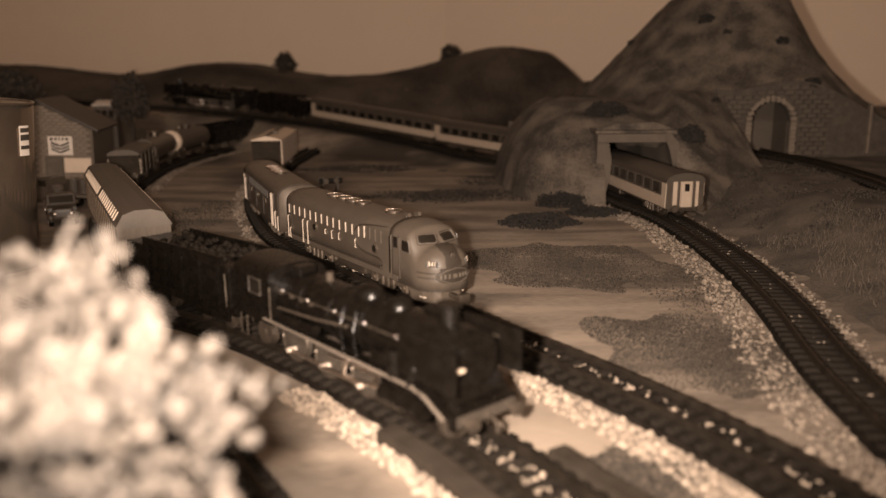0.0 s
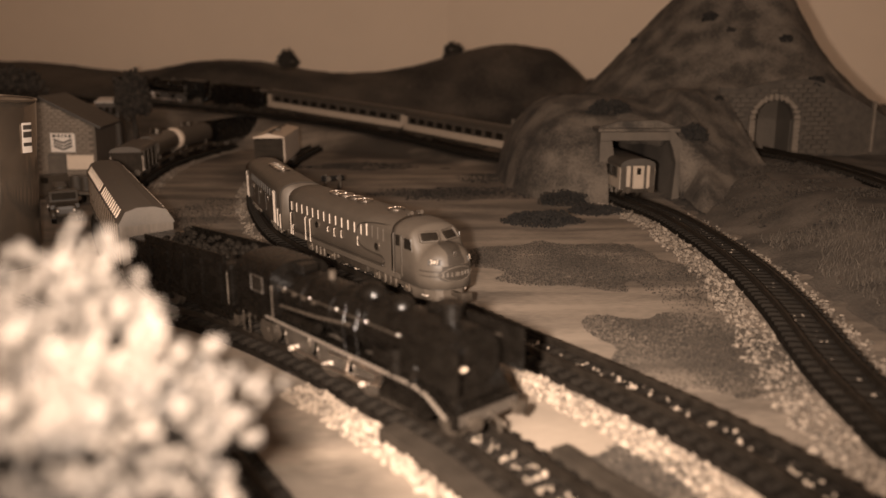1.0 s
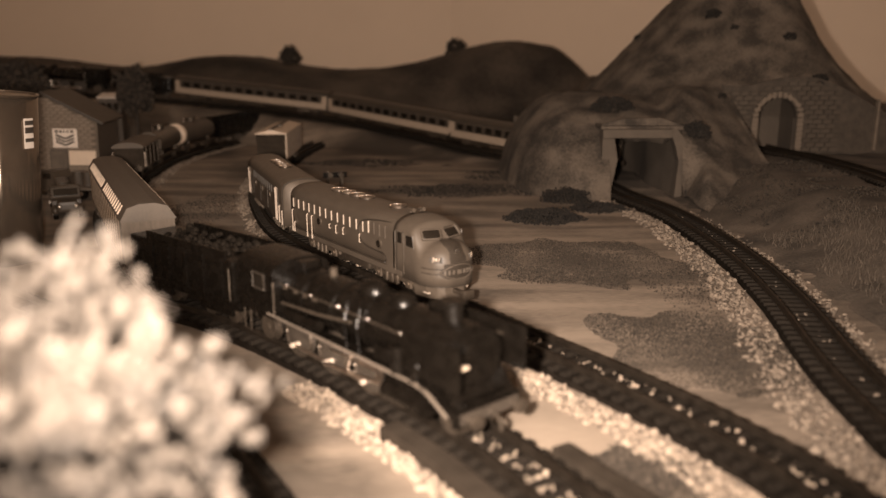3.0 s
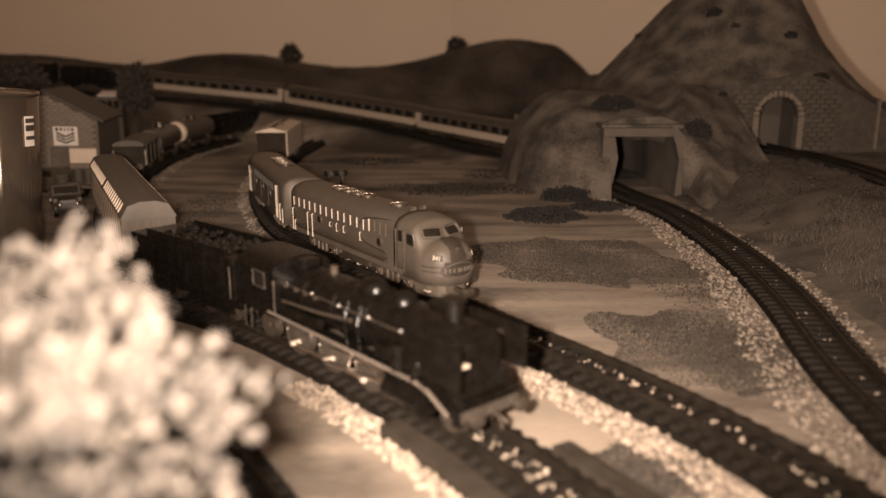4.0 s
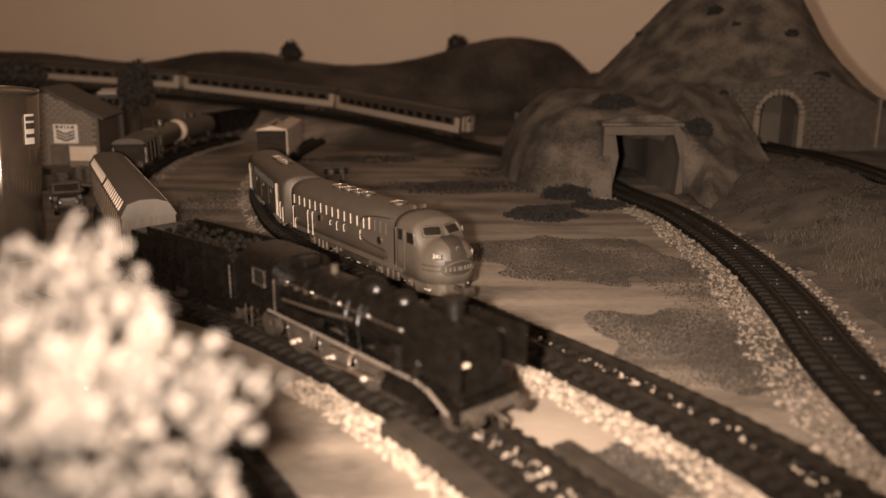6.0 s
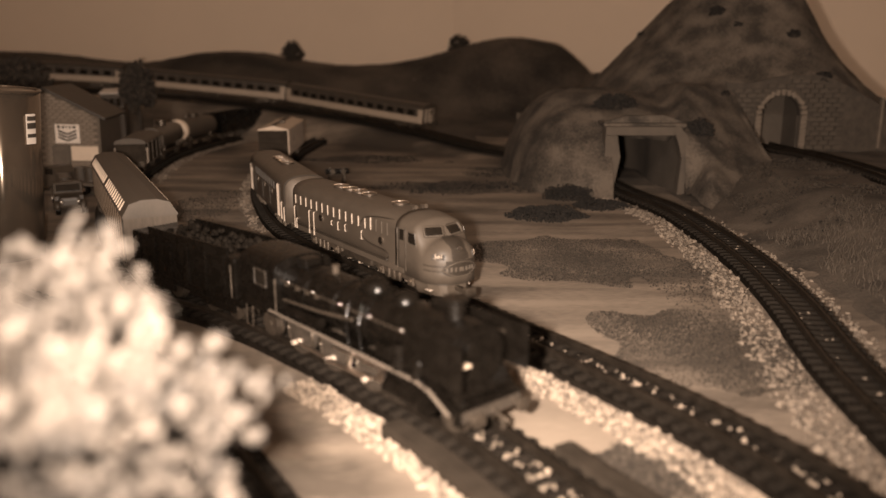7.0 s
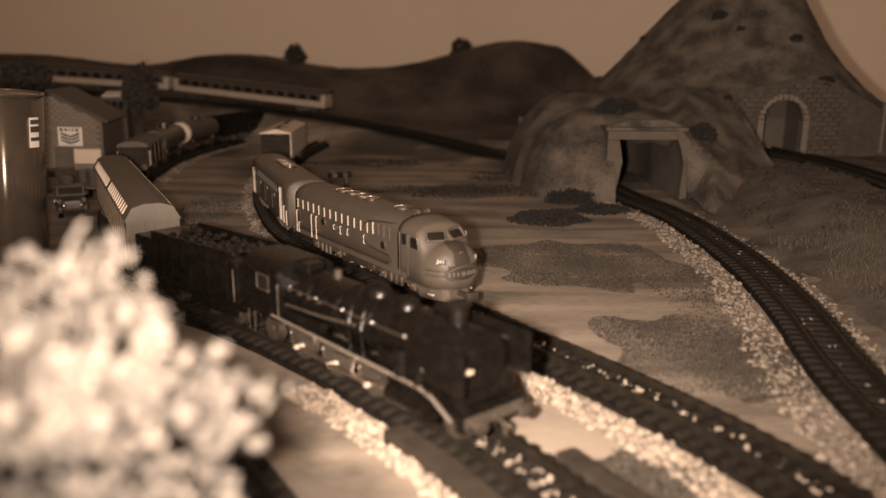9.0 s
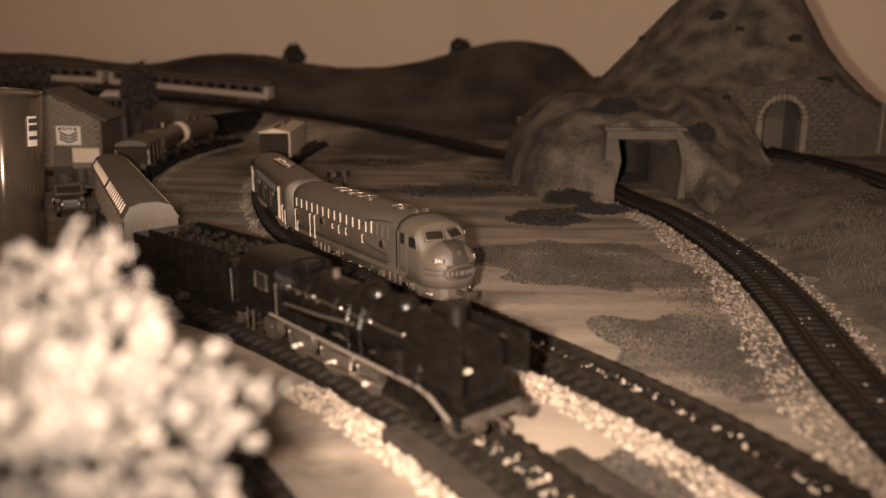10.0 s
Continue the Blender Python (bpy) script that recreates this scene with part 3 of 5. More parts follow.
def unit_common(eng, length, w, fans, roof):
    for x in fans:
        f = part("roof_fan", cyl((x, 0, roof - 0.0008), (x, 0, roof + 0.0010), 0.0054, 20), M_IRON, eng)
        ring = tube([(x + 0.0052 * math.cos(a), 0.0052 * math.sin(a), roof + 0.0012) for a in np.linspace(0, math.tau, 21)], 0.0003, 5)
        for k in range(3):
            box((x, -0.0026 + 0.0026 * k, roof + 0.0013), (0.0088, 0.0005, 0.0005), 0, ring)
        part("fan_grille", ring, M_BRIGHT, f, "bright metal fan grille")
    part("fuel_tank", box((length * 0.5, 0, 0.0072), (length * 0.20, 0.026, 0.0080), 0.002), M_IRON, eng)
    part("underframe", box((length * 0.49, 0, 0.0098), (length * 0.90, 0.029, 0.0026), 0.0006), M_IRON, eng)


def grab(eng, x, y, z0, z1, r=0.0008, paint=None):
    s = 1 if y > 0 else -1
    part("grab_iron", tube([(x, y, z0), (x, y + s * 0.0008, z0 + 0.0003), (x, y + s * 0.0008, z1 - 0.0003), (x, y, z1)], r, 5), paint or M_GLINT, eng, "slim painted grab iron" if paint else "metal grab iron with its glint painted pale")


def diesel_lead():
    w, sill, eave, top = 0.0168, 0.0100, 0.0355, 0.0452
    eng = group_empty("diesel_locomotive", "streamlined diesel locomotive with rounded nose and bright grab irons", "locomotive", "diesel units of the train")
    rear = [arch_ring(0.0, w - 0.0008, sill, eave - 0.0005, top - 0.0007)]
    rear += [arch_ring(x, w, sill, eave, top) for x in np.linspace(0.0012, 0.146, 12)]
    part("body", loft(rear), M_SILVER, eng, "dull silver body side", True)
    # painted hood over the front of the body, with a curved rear edge
    zs = (sill, 0.0150, 0.0205, 0.0225, 0.0262, 0.0320, 0.0362, 0.0385, 0.0410, 0.0440, 0.0470)
    xs = (0.1380, 0.1380, 0.1360, 0.1100, 0.1045, 0.1040, 0.1065, 0.1110, 0.1200, 0.1280, 0.1310)
    ring = [p for a, b in zip(arch_ring(0, w, sill, eave, top), arch_ring(0, w, sill, eave, top)[1:]) for p in [tuple(np.array(a) * (1 - k / 6) + np.array(b) * k / 6) for k in range(6)]]
    hood_rows = []
    for _, y, z in ring:
        g = 1 + 0.0002 / w
        hood_rows.append([(float(np.interp(z, zs, xs)), y * g, z + 0.0002 * (z > eave)), (0.1463, y * g, z + 0.0002 * (z > eave))])
    part("painted_hood", loft(hood_rows, caps=False, closed=False), M_RED, eng, "painted hood with a curved rear edge", True)
    X0, XN = 0.1680, 0.1880   # where the nose begins to narrow, and its tip
    XH = 0.1745               # foot of the windscreen
    def hood_top(x):
        return 0.0218 + 0.0122 * max(0.0, 1 - max(0.0, min(1.0, (x - XH) / (XN - XH))) ** 2.7) ** 0.55
    def half(x):
        v = max(0.0, min(1.0, (x - X0) / (XN + 0.0003 - X0)))
        return w * max(0.0004, 1 - v ** 2.6) ** (1 / 2.2)
    front = []
    for x in [*np.linspace(0.1455, 0.1630, 4), *np.linspace(0.1640, 0.1810, 30), *np.linspace(0.1813, XN, 26)]:
        k = max(0.0, min(1.0, (x - 0.1640) / 0.0110))
        k = k * k * (3 - 2 * k)
        zt = (top - 0.0022 * max(0.0, (x - 0.150) / 0.015) ** 2) * (1 - k) + hood_top(x) * k
        ze = eave * (1 - k) + min(0.0218, hood_top(x)) * k
        front.append(arch_ring(x, half(x) * 1.0125, sill, ze, max(zt, ze + 0.0006) + 0.00022, power=2.4 - 0.2 * k))
    part("nose", loft(front), M_RED, eng, "smooth painted cab and bulldog nose", True)
    def outline(grow, a0=-1.0, a1=1.0, n=40):
        pts = []
        for t in np.linspace(a0, a1, n):
            v = math.cos(abs(t) * math.pi / 2) ** (2 / 2.6)
            pts.append((X0 + (XN - X0) * v + grow, math.copysign(w * max(0.0, 1 - v ** 2.6) ** (1 / 2.2) + grow * 0.8, t)))
        return pts
    def belt(name, z0, z1, grow, a0, a1, material, label):
        o, i = outline(grow, a0, a1), outline(grow - 0.0012, a0, a1)
        rings = [[(a[0], a[1], z0), (a[0], a[1], z1), (b[0], b[1], z1), (b[0], b[1], z0)] for a, b in zip(o, i)]
        return part(name, loft(rings), material, eng, label)
    belt("nose_belt", 0.0200, 0.0206, 0.0003, -0.85, 0.85, M_STRIPE, "thin dark pinstripe")
    belt("nose_belt", 0.0172, 0.0177, 0.0003, -0.85, 0.85, M_STRIPE, "thin dark pinstripe")
    belt("nose_belt", 0.0098, 0.0104, 0.0004, -1.0, 1.0, M_STRIPE, "dark lower lip of the nose")
    # oval emblem wrapped round the nose
    rings = []
    for a, p, q in zip(np.linspace(-1, 1, 25), outline(0.0006, -0.42, 0.42, 25), outline(-0.0006, -0.42, 0.42, 25)):
        hh = 0.0003 + 0.0040 * math.sqrt(max(0.0, 1 - a * a))
        rings.append([(p[0], p[1], 0.0185 - hh), (p[0], p[1], 0.0185 + hh), (q[0], q[1], 0.0185 + hh), (q[0], q[1], 0.0185 - hh)])
    em = part("emblem", loft(rings), M_STRIPE, eng, "dark oval emblem on the nose")
    for k, a in enumerate(np.linspace(-0.32, 0.26, 7)):
        o, i = outline(0.0009, a, a + 0.045, 4), outline(-0.0002, a, a + 0.045, 4)
        part("emblem_bar", loft([[(p[0], p[1], 0.0173), (p[0], p[1], 0.0197), (q[0], q[1], 0.0197), (q[0], q[1], 0.0173)] for p, q in zip(o, i)]), M_WROOF, em)
    oo = outline(0.0008, -0.42, 0.42, 24)
    part("emblem_ring", tube([(p[0], p[1], 0.0185 + 0.0041 * math.sin(a)) for p, a in zip(oo + oo[::-1], np.linspace(math.pi, -math.pi, 48))], 0.0003, 4), M_WROOF, em)
    # dark centre stripe down the hood
    rings = []
    for x in [*np.linspace(XH + 0.0005, 0.1855, 14), *np.linspace(0.1858, 0.18795, 8)]:
        z, hw = hood_top(x), 0.0044 + 0.0012 * min(1.0, (x - XH) / 0.006)
        hw = min(hw, half(x) * 0.98)
        drop = 0.0016 * (x - XH) / 0.0135
        rings.append([(x, -hw, z - drop + 0.0003), (x, -hw * 0.7, z - drop * 0.45 + 0.0006), (x, 0, z + 0.0008), (x, hw * 0.7, z - drop * 0.45 + 0.0006), (x, hw, z - drop + 0.0003)])
    part("nose_stripe", loft(rings, caps=False, closed=False), M_STRIPE, eng, "dark stripe down the nose", True)
    stripe = [(p[0], p[1]) for p in outline(0.0008, -0.30, 0.30, 12)]
    part("nose_stripe", loft([[(x, y, 0.0215), (x, y, 0.0232), (x - 0.0015, y, 0.0232), (x - 0.0015, y, 0.0215)] for x, y in stripe]), M_STRIPE, eng, "dark stripe down the nose")
    hl = part("headlight", cyl((0.1830, 0, 0.0300), (0.1862, 0, 0.0296), 0.0019, 16), M_STRIPE, eng, "small round headlight")
    part("lens", cyl((0.1860, 0, 0.0296), (0.1865, 0, 0.0296), 0.0013, 14), M_BRIGHT, hl)
    for sgn in (-1, 1):
        # windscreen in its raised frame
        fr = part("window_frame", box((0, 0, 0), (0.0012, 0.0122, 0.0074), 0.0018), M_RED, eng)
        fr.matrix_basis = pose(0.1703, sgn * 0.0068, 0.0369, 0, -42, sgn * 18)
        ob = part("windscreen", box((0, 0, 0), (0.0018, 0.0102, 0.0054), 0.0010), M_GLASS, eng, "dark windscreen pane")
        ob.matrix_basis = pose(0.1704, sgn * 0.0068, 0.0370, 0, -42, sgn * 18)
        pane = loft([[(x, sgn * (w + e), z) for x, z in ((0.1600, 0.0300), (0.1678, 0.0300), (0.1662, 0.0360), (0.1600, 0.0360))] for e in (-0.0004, 0.0005)])
        part("side_window", pane, M_GLASS, eng, "dark cab side window")
        rim = [(0.1596, 0.0295), (0.1684, 0.0295), (0.1666, 0.0365), (0.1596, 0.0365), (0.1596, 0.0295)]
        part("window_frame", tube([(x, sgn * (w + 0.0001), z) for x, z in rim], 0.00035, 4), M_RED, eng)
        part("side_window", box((0.1530, sgn * w, 0.0335), (0.0042, 0.0014, 0.0064), 0.0004), M_GLASS, eng, "dark cab door window")
        for x in (0.1498, 0.1568):
            part("door_seam", box((x, sgn * w, 0.0240), (0.0004, 0.0010, 0.0270), 0), M_STRIPE, eng)
        for x in (0.1488, 0.1580):
            grab(eng, x, sgn * w, 0.0130, 0.0370, 0.0004, M_RED)
        for x in (0.0478, 0.1289):
            ph = part("porthole", cyl((x, sgn * (w - 0.0005), 0.0252), (x, sgn * (w + 0.0007), 0.0252), 0.0032, 18), M_BOGIE, eng, "round grey-rimmed porthole")
            part("porthole_glass", cyl((x, sgn * w, 0.0252), (x, sgn * (w + 0.0009), 0.0252), 0.0022, 16), M_GLASS, ph)
        for k in range(13):
            x = 0.0066 + 0.00858 * k
            part("louvre", cyl((x, sgn * (w + 0.0002), 0.0292), (x, sgn * (w + 0.0002), 0.0356), 0.00042, 8), M_GLINT, eng, "thin louvre bar with its glint painted pale")
        for k in range(4):
            part("louvre", box((0.1168 + 0.0066 * k, sgn * (w + 0.0003), 0.0335), (0.0008, 0.0009, 0.0074), 0.0002), M_GLINT if k == 0 else M_RED, eng, "painted louvre bar")
        for x, z0, z1 in ((0.0050, 0.0112, 0.0270), (0.0082, 0.0112, 0.0185), (0.0295, 0.0112, 0.0275), (0.0370, 0.0112, 0.0275)):
            grab(eng, x, sgn * w, z0, z1, 0.0005)
        for x, z0, z1 in ((0.0640, 0.0232, 0.0262), (0.0735, 0.0215, 0.0270), (0.0835, 0.0225, 0.0270), (0.1055, 0.0215, 0.0270)):
            grab(eng, x, sgn * w, z0, z1, 0.0004)
        part("sill_strip", box((0.078, sgn * w, 0.0120), (0.154, 0.0009, 0.0032), 0.0003), M_RED, eng, "lighter strip along the sill")
        y = sgn * (w + 0.0003)
        loop = [(0.144, sgn * (w - 0.0016), 0.0402), (0.130, sgn * (w - 0.0008), 0.0394), (0.1150, sgn * (w - 0.0000), 0.0376), (0.1080, y, 0.0354), (0.1045, y, 0.0318), (0.1048, y, 0.0262), (0.1085, y, 0.0225),
                (0.1180, y, 0.0208), (0.1320, y, 0.0202), (0.1365, y, 0.0190), (0.1378, y, 0.0172), (0.1355, y, 0.0156), (0.1300, y, 0.0150), (0.0800, y, 0.0150), (0.0060, y, 0.0150)]
        part("pinstripe", tube(catmull(loop, 5), 0.00055, 5), M_STRIPE, eng, "dark pinstripe in a long loop")
        nb = part("number_board", box((0, 0, 0), (0.0012, 0.0078, 0.0032), 0.0003), M_STRIPE, eng, "dark number board")
        nb.matrix_basis = pose(0.1828, sgn * 0.0117, 0.0254, 0, -16, sgn * 50)
        words("341", 0.0034, M_CREAM, nb, pose(0.00065, 0, 0, 90, 0, 90))
        horn = cyl((0.1420, sgn * 0.0035, 0.0468), (0.1475, sgn * 0.0035, 0.0470), 0.0006, 10, r2=0.0013)
        cyl((0.1440, sgn * 0.0035, 0.0440), (0.1440, sgn * 0.0035, 0.0468), 0.0005, 8, horn)
        part("horn", horn, M_SILVER, eng)
        part("step", box((0.1745, sgn * 0.0125, 0.0052), (0.006, 0.0030, 0.0010), 0.0002), M_GLINT, eng)
    pilot = loft([[(x, -ww, 0.0022), (x, ww, 0.0022), (x - 0.0006, ww * 1.12, 0.0098), (x - 0.0006, -ww * 1.12, 0.0098)] for x, ww in ((0.166, 0.0146), (0.176, 0.0128), (0.1815, 0.0092), (0.1842, 0.0060))])
    part("pilot", pilot, M_SILVER, eng, "plain front pilot plate")
    for y in (-0.0078, -0.0045, 0.0045, 0.0078):
        part("pilot_bar", tube([(0.1832 - abs(y) * 0.35, y, 0.0026), (0.1838 - abs(y) * 0.35, y, 0.0092)], 0.00045, 5), M_GLINT, eng)
    coup = box((0.1885, 0, 0.0064), (0.013, 0.0028, 0.0026), 0.0005)
    box((0.1945, 0.0012, 0.0064), (0.004, 0.0070, 0.0052), 0.0008, coup)
    part("coupler", coup, M_IRON, eng)
    for x in (0.046, 0.140):
        bogie(x, eng, 0.034, 0.0056, "grey sprung bogie frame")
    unit_common(eng, 0.180, w, (0.046, 0.059, 0.072, 0.085, 0.124), 0.0449)
    return eng


def diesel_trailer():
    L, w, sill, eave, top = 0.176, 0.0168, 0.0100, 0.0355, 0.0452
    eng = group_empty("diesel_booster", "cabless diesel booster unit with bright grab irons", "locomotive", "diesel units of the train")
    rings = [arch_ring(0.0, w - 0.0008, sill, eave - 0.0005, top - 0.0007), *[arch_ring(x, w, sill, eave, top) for x in np.linspace(0.0012, L - 0.0012, 9)], arch_ring(L, w - 0.0006, sill, eave - 0.0004, top - 0.0005)]
    part("body", loft(rings), M_SILVER, eng, "dull silver body side", True)
    # rim tube added in place of the highlight along the end's edge
    part("end_rim", tube([(L - 0.0006, p[1] * 1.01, p[2]) for p in arch_ring(L, w, sill, eave, top)], 0.0005, 5), M_SPOKE, eng, "raised edge standing in for the highlight round the end")
    for sgn in (-1, 1):
        for x, z0, z1 in ((0.010, 0.0112, 0.034), (0.016, 0.0112, 0.031), (0.1480, 0.0112, 0.036), (0.1530, 0.0112, 0.036), (0.1630, 0.0112, 0.024), (0.1740, 0.0112, 0.022)):
            grab(eng, x, sgn * w, z0, z1, 0.0006)
        for x in (0.046, 0.082, 0.118):
            ph = part("porthole", cyl((x, sgn * (w - 0.0005), 0.0252), (x, sgn * (w + 0.0007), 0.0252), 0.0032, 18), M_BOGIE, eng, "round grey-rimmed porthole")
            part("porthole_glass", cyl((x, sgn * w, 0.0252), (x, sgn * (w + 0.0009), 0.0252), 0.0022, 16), M_GLASS, ph)
        for k in range(10):
            part("louvre", box((0.040 + 0.0100 * k, sgn * (w + 0.0002), 0.0325), (0.0009, 0.0012, 0.0060), 0.0002), M_SPOKE, eng)
        part("door", box((0.1505, sgn * w, 0.0235), (0.011, 0.0008, 0.0250), 0.0003), M_COACH, eng, "dark side door")
        for x in (0.026, 0.064, 0.100, 0.134):
            part("panel", box((x, sgn * w, 0.0205), (0.016, 0.0007, 0.0150), 0.0003), M_COACH, eng, "dark recessed side panel")
    for x in (0.040, 0.136):
        bogie(x, eng, 0.034, 0.0056, "grey sprung bogie frame")
    unit_common(eng, L, w, (0.062, 0.075, 0.088, 0.101), 0.0449)
    part("gangway", box((L + 0.003, 0, 0.0245), (0.007, 0.014, 0.027), 0.001), M_IRON, eng, "dark gangway bellows")
    return eng


def put_on(ob, line, x, y, length, reverse=False):
    """Stand a vehicle built from x = 0 (rear) to length (front) with its front over the nearest point to (x, y)."""
    s1 = float(line.near(np.array([x]), np.array([y]))[1][0])
    m = line.stand(s1 - length, s1)
    ob.matrix_basis = m @ Matrix.Translation((-length / 2, 0, 0)) @ Matrix.Diagonal((*ob.scale, 1))
    return s1


lead_unit, trailing_unit = diesel_lead(), diesel_trailer()
s_nose = put_on(lead_unit, MIDDLE, 0.0075, 0.4330, 0.186)
put_on(trailing_unit, MIDDLE, *MIDDLE.at(s_nose - 0.186 - 0.008)[:2], 0.176)


def buffers(x, out, parent, z=0.0125):
    for sgn in (-1, 1):
        bm = cyl((x, sgn * 0.0115, z), (x + out * 0.005, sgn * 0.0115, z), 0.0014, 10)
        cyl((x + out * 0.005, sgn * 0.0115, z), (x + out * 0.0062, sgn * 0.0115, z), 0.0033, 16, bm)
        part("buffer", bm, M_IRON, parent)


def steam_engine():
    eng = group_empty("steam_locomotive", "black steam locomotive with bright valve gear and driving wheels", "locomotive", "steam engines of the layout")
    ax = 0.0335
    part("boiler", cyl((0.040, 0, ax), (0.128, 0, ax), 0.0135, 28, r2=0.0128), M_BLACK, eng, smooth=False)
    sm = cyl((0.128, 0, ax), (0.160, 0, ax), 0.0142, 28)
    cyl((0.160, 0, ax), (0.1625, 0, ax), 0.0125, 24, sm)
    smk = part("smokebox", sm, M_BLACK, eng)
    dd = cyl((0.1625, 0, ax), (0.1640, 0, ax), 0.0100, 24)
    box((0.1644, 0, ax), (0.001, 0.018, 0.0012), 0, dd)
    box((0.1644, 0, ax), (0.001, 0.0012, 0.010), 0, dd)
    part("smokebox_door", dd, M_BLACK, smk)
    for x in (0.060, 0.083, 0.106):
        part("boiler_band", cyl((x - 0.0007, 0, ax), (x + 0.0007, 0, ax), 0.0138, 28), M_BLACK, eng)
    ch = cyl((0.148, 0, ax + 0.012), (0.148, 0, ax + 0.021), 0.0044, 18, r2=0.0040)
    cyl((0.148, 0, ax + 0.021), (0.148, 0, ax + 0.0225), 0.0052, 18, ch)
    part("chimney", ch, M_BLACK, eng)
    part("dome", ball((0.098, 0, ax + 0.0125), (0.0075, 0.0065, 0.0068)), M_BLACK, eng, "", True)
    part("dome", ball((0.118, 0, ax + 0.0118), (0.0060, 0.0060, 0.0058)), M_BLACK, eng, "", True)
    part("turret", box((0.046, 0, ax + 0.0145), (0.008, 0.010, 0.005), 0.0010), M_BLACK, eng)
    part("generator", cyl((0.132, 0.004, ax + 0.0150), (0.138, 0.004, ax + 0.0150), 0.0026, 14), M_BLACK, eng)
    part("safety_valve", cyl((0.068, 0, ax + 0.012), (0.068, 0, ax + 0.018), 0.0020, 12), M_IRON, eng)
    cabm = loft([arch_ring(x, 0.0165, 0.018, 0.043, 0.0510, power=2.2) for x in (0.006, 0.040)])
    cab = part("cab", cabm, M_BLACK, eng)
    for sgn in (-1, 1):
        part("cab_window", box((0.027, sgn * 0.0165, 0.0375), (0.010, 0.0010, 0.008), 0.0005), M_GLASS, cab)
        rb = box((0.092, sgn * 0.0140, 0.0212), (0.106, 0.0065, 0.0016), 0.0003)
        part("running_board", rb, M_BLACK, eng)
        part("board_edge", tube([(0.036, sgn * 0.0176, 0.0212), (0.146, sgn * 0.0176, 0.0212), (0.153, sgn * 0.0176, 0.0195), (0.164, sgn * 0.0176, 0.0128)], 0.0008, 6), M_WOOD, eng, "worn light edge of the running board")
        sl = box((0, 0, 0), (0.020, 0.0065, 0.0012), 0.0002)
        ob = part("front_step", sl, M_BLACK, eng)
        ob.matrix_basis = pose(0.1540, sgn * 0.0140, 0.0170, 0, 30, 0)
        # smoke deflector
        df = box((0.154, sgn * 0.0172, 0.0355), (0.032, 0.0011, 0.0200), 0.0004)
        part("smoke_deflector", df, M_BLACK, eng)
        cy = cyl((0.128, sgn * 0.0150, 0.0125), (0.151, sgn * 0.0150, 0.0125), 0.0060, 18)
        cyl((0.128, sgn * 0.0150, 0.0190), (0.151, sgn * 0.0150, 0.0190), 0.0036, 14, cy)
        part("cylinder", cy, M_BLACK, eng)
        for x in (0.052, 0.080, 0.108):
            wb = cyl((x, sgn * 0.0076, 0.0108), (x, sgn * 0.0104, 0.0108), 0.0108, 28)
            wh = part("driving_wheel", wb, M_SPOKE, eng, "dull reddish driving wheel")
            part("tyre", tube([(x + 0.0106 * math.cos(a), sgn * 0.0104, 0.0108 + 0.0106 * math.sin(a)) for a in np.linspace(0, math.tau, 29)], 0.0007, 5), M_IRON, wh)
            part("crank_pin", cyl((x, sgn * 0.0104, 0.0068), (x, sgn * 0.0150, 0.0068), 0.0013, 10), M_GLINT, wh)
        part("coupling_rod", box((0.080, sgn * 0.0132, 0.0068), (0.060, 0.0010, 0.0020), 0.0003), M_BRIGHT, eng, "bright coupling rod")
        part("connecting_rod", cyl((0.080, sgn * 0.0148, 0.0068), (0.128, sgn * 0.0150, 0.0122), 0.0010, 8), M_BRIGHT, eng, "bright connecting rod")
        part("crosshead", box((0.121, sgn * 0.0150, 0.0128), (0.005, 0.0018, 0.0040), 0.0005), M_BRIGHT, eng)
        part("slide_bar", box((0.117, sgn * 0.0150, 0.0165), (0.024, 0.0014, 0.0010), 0.0002), M_BRIGHT, eng)
        part("valve_rod", cyl((0.086, sgn * 0.0150, 0.0160), (0.128, sgn * 0.0150, 0.0192), 0.0007, 8), M_BRIGHT, eng)
        part("expansion_link", cyl((0.098, sgn * 0.0150, 0.0105), (0.101, sgn * 0.0150, 0.0190), 0.0008, 8), M_BRIGHT, eng)
        for x in (0.134, 0.157):
            wheel(x, sgn * GAUGE / 2, 0.0060, eng)
        wheel(0.022, sgn * GAUGE / 2, 0.0070, eng)
        part("handrail", tube([(0.044, sgn * 0.0150, ax + 0.0065), (0.160, sgn * 0.0155, ax + 0.0065)], 0.0004, 5), M_IRON, eng)
        part("sand_pipe", tube([(0.120, sgn * 0.0085, 0.021), (0.119, sgn * 0.0090, 0.004)], 0.0006, 5), M_IRON, eng)
        for k in range(6):
            part("handrail_knob", ball((0.050 + 0.021 * k, sgn * 0.0146, ax + 0.0065), (0.0009, 0.0009, 0.0009), sub=1), M_BRIGHT, eng)
        part("injector_pipe", tube([(0.046, sgn * 0.0150, ax - 0.004), (0.075, sgn * 0.0148, ax - 0.002), (0.100, sgn * 0.0142, ax + 0.001)], 0.0009, 6), M_IRON, eng)
        for k, x in enumerate((0.094, 0.103)):
            part("sand_pipe", tube([(x, sgn * 0.0040, ax + 0.0150), (x + 0.001, sgn * 0.0110, ax + 0.0095), (x + 0.002, sgn * 0.0145, ax), (x + 0.003, sgn * 0.0142, 0.0220)], 0.0004, 5), M_BLACK, eng)
        pump = cyl((0.134, sgn * 0.0165, 0.0225), (0.134, sgn * 0.0165, 0.0330), 0.0028, 14)
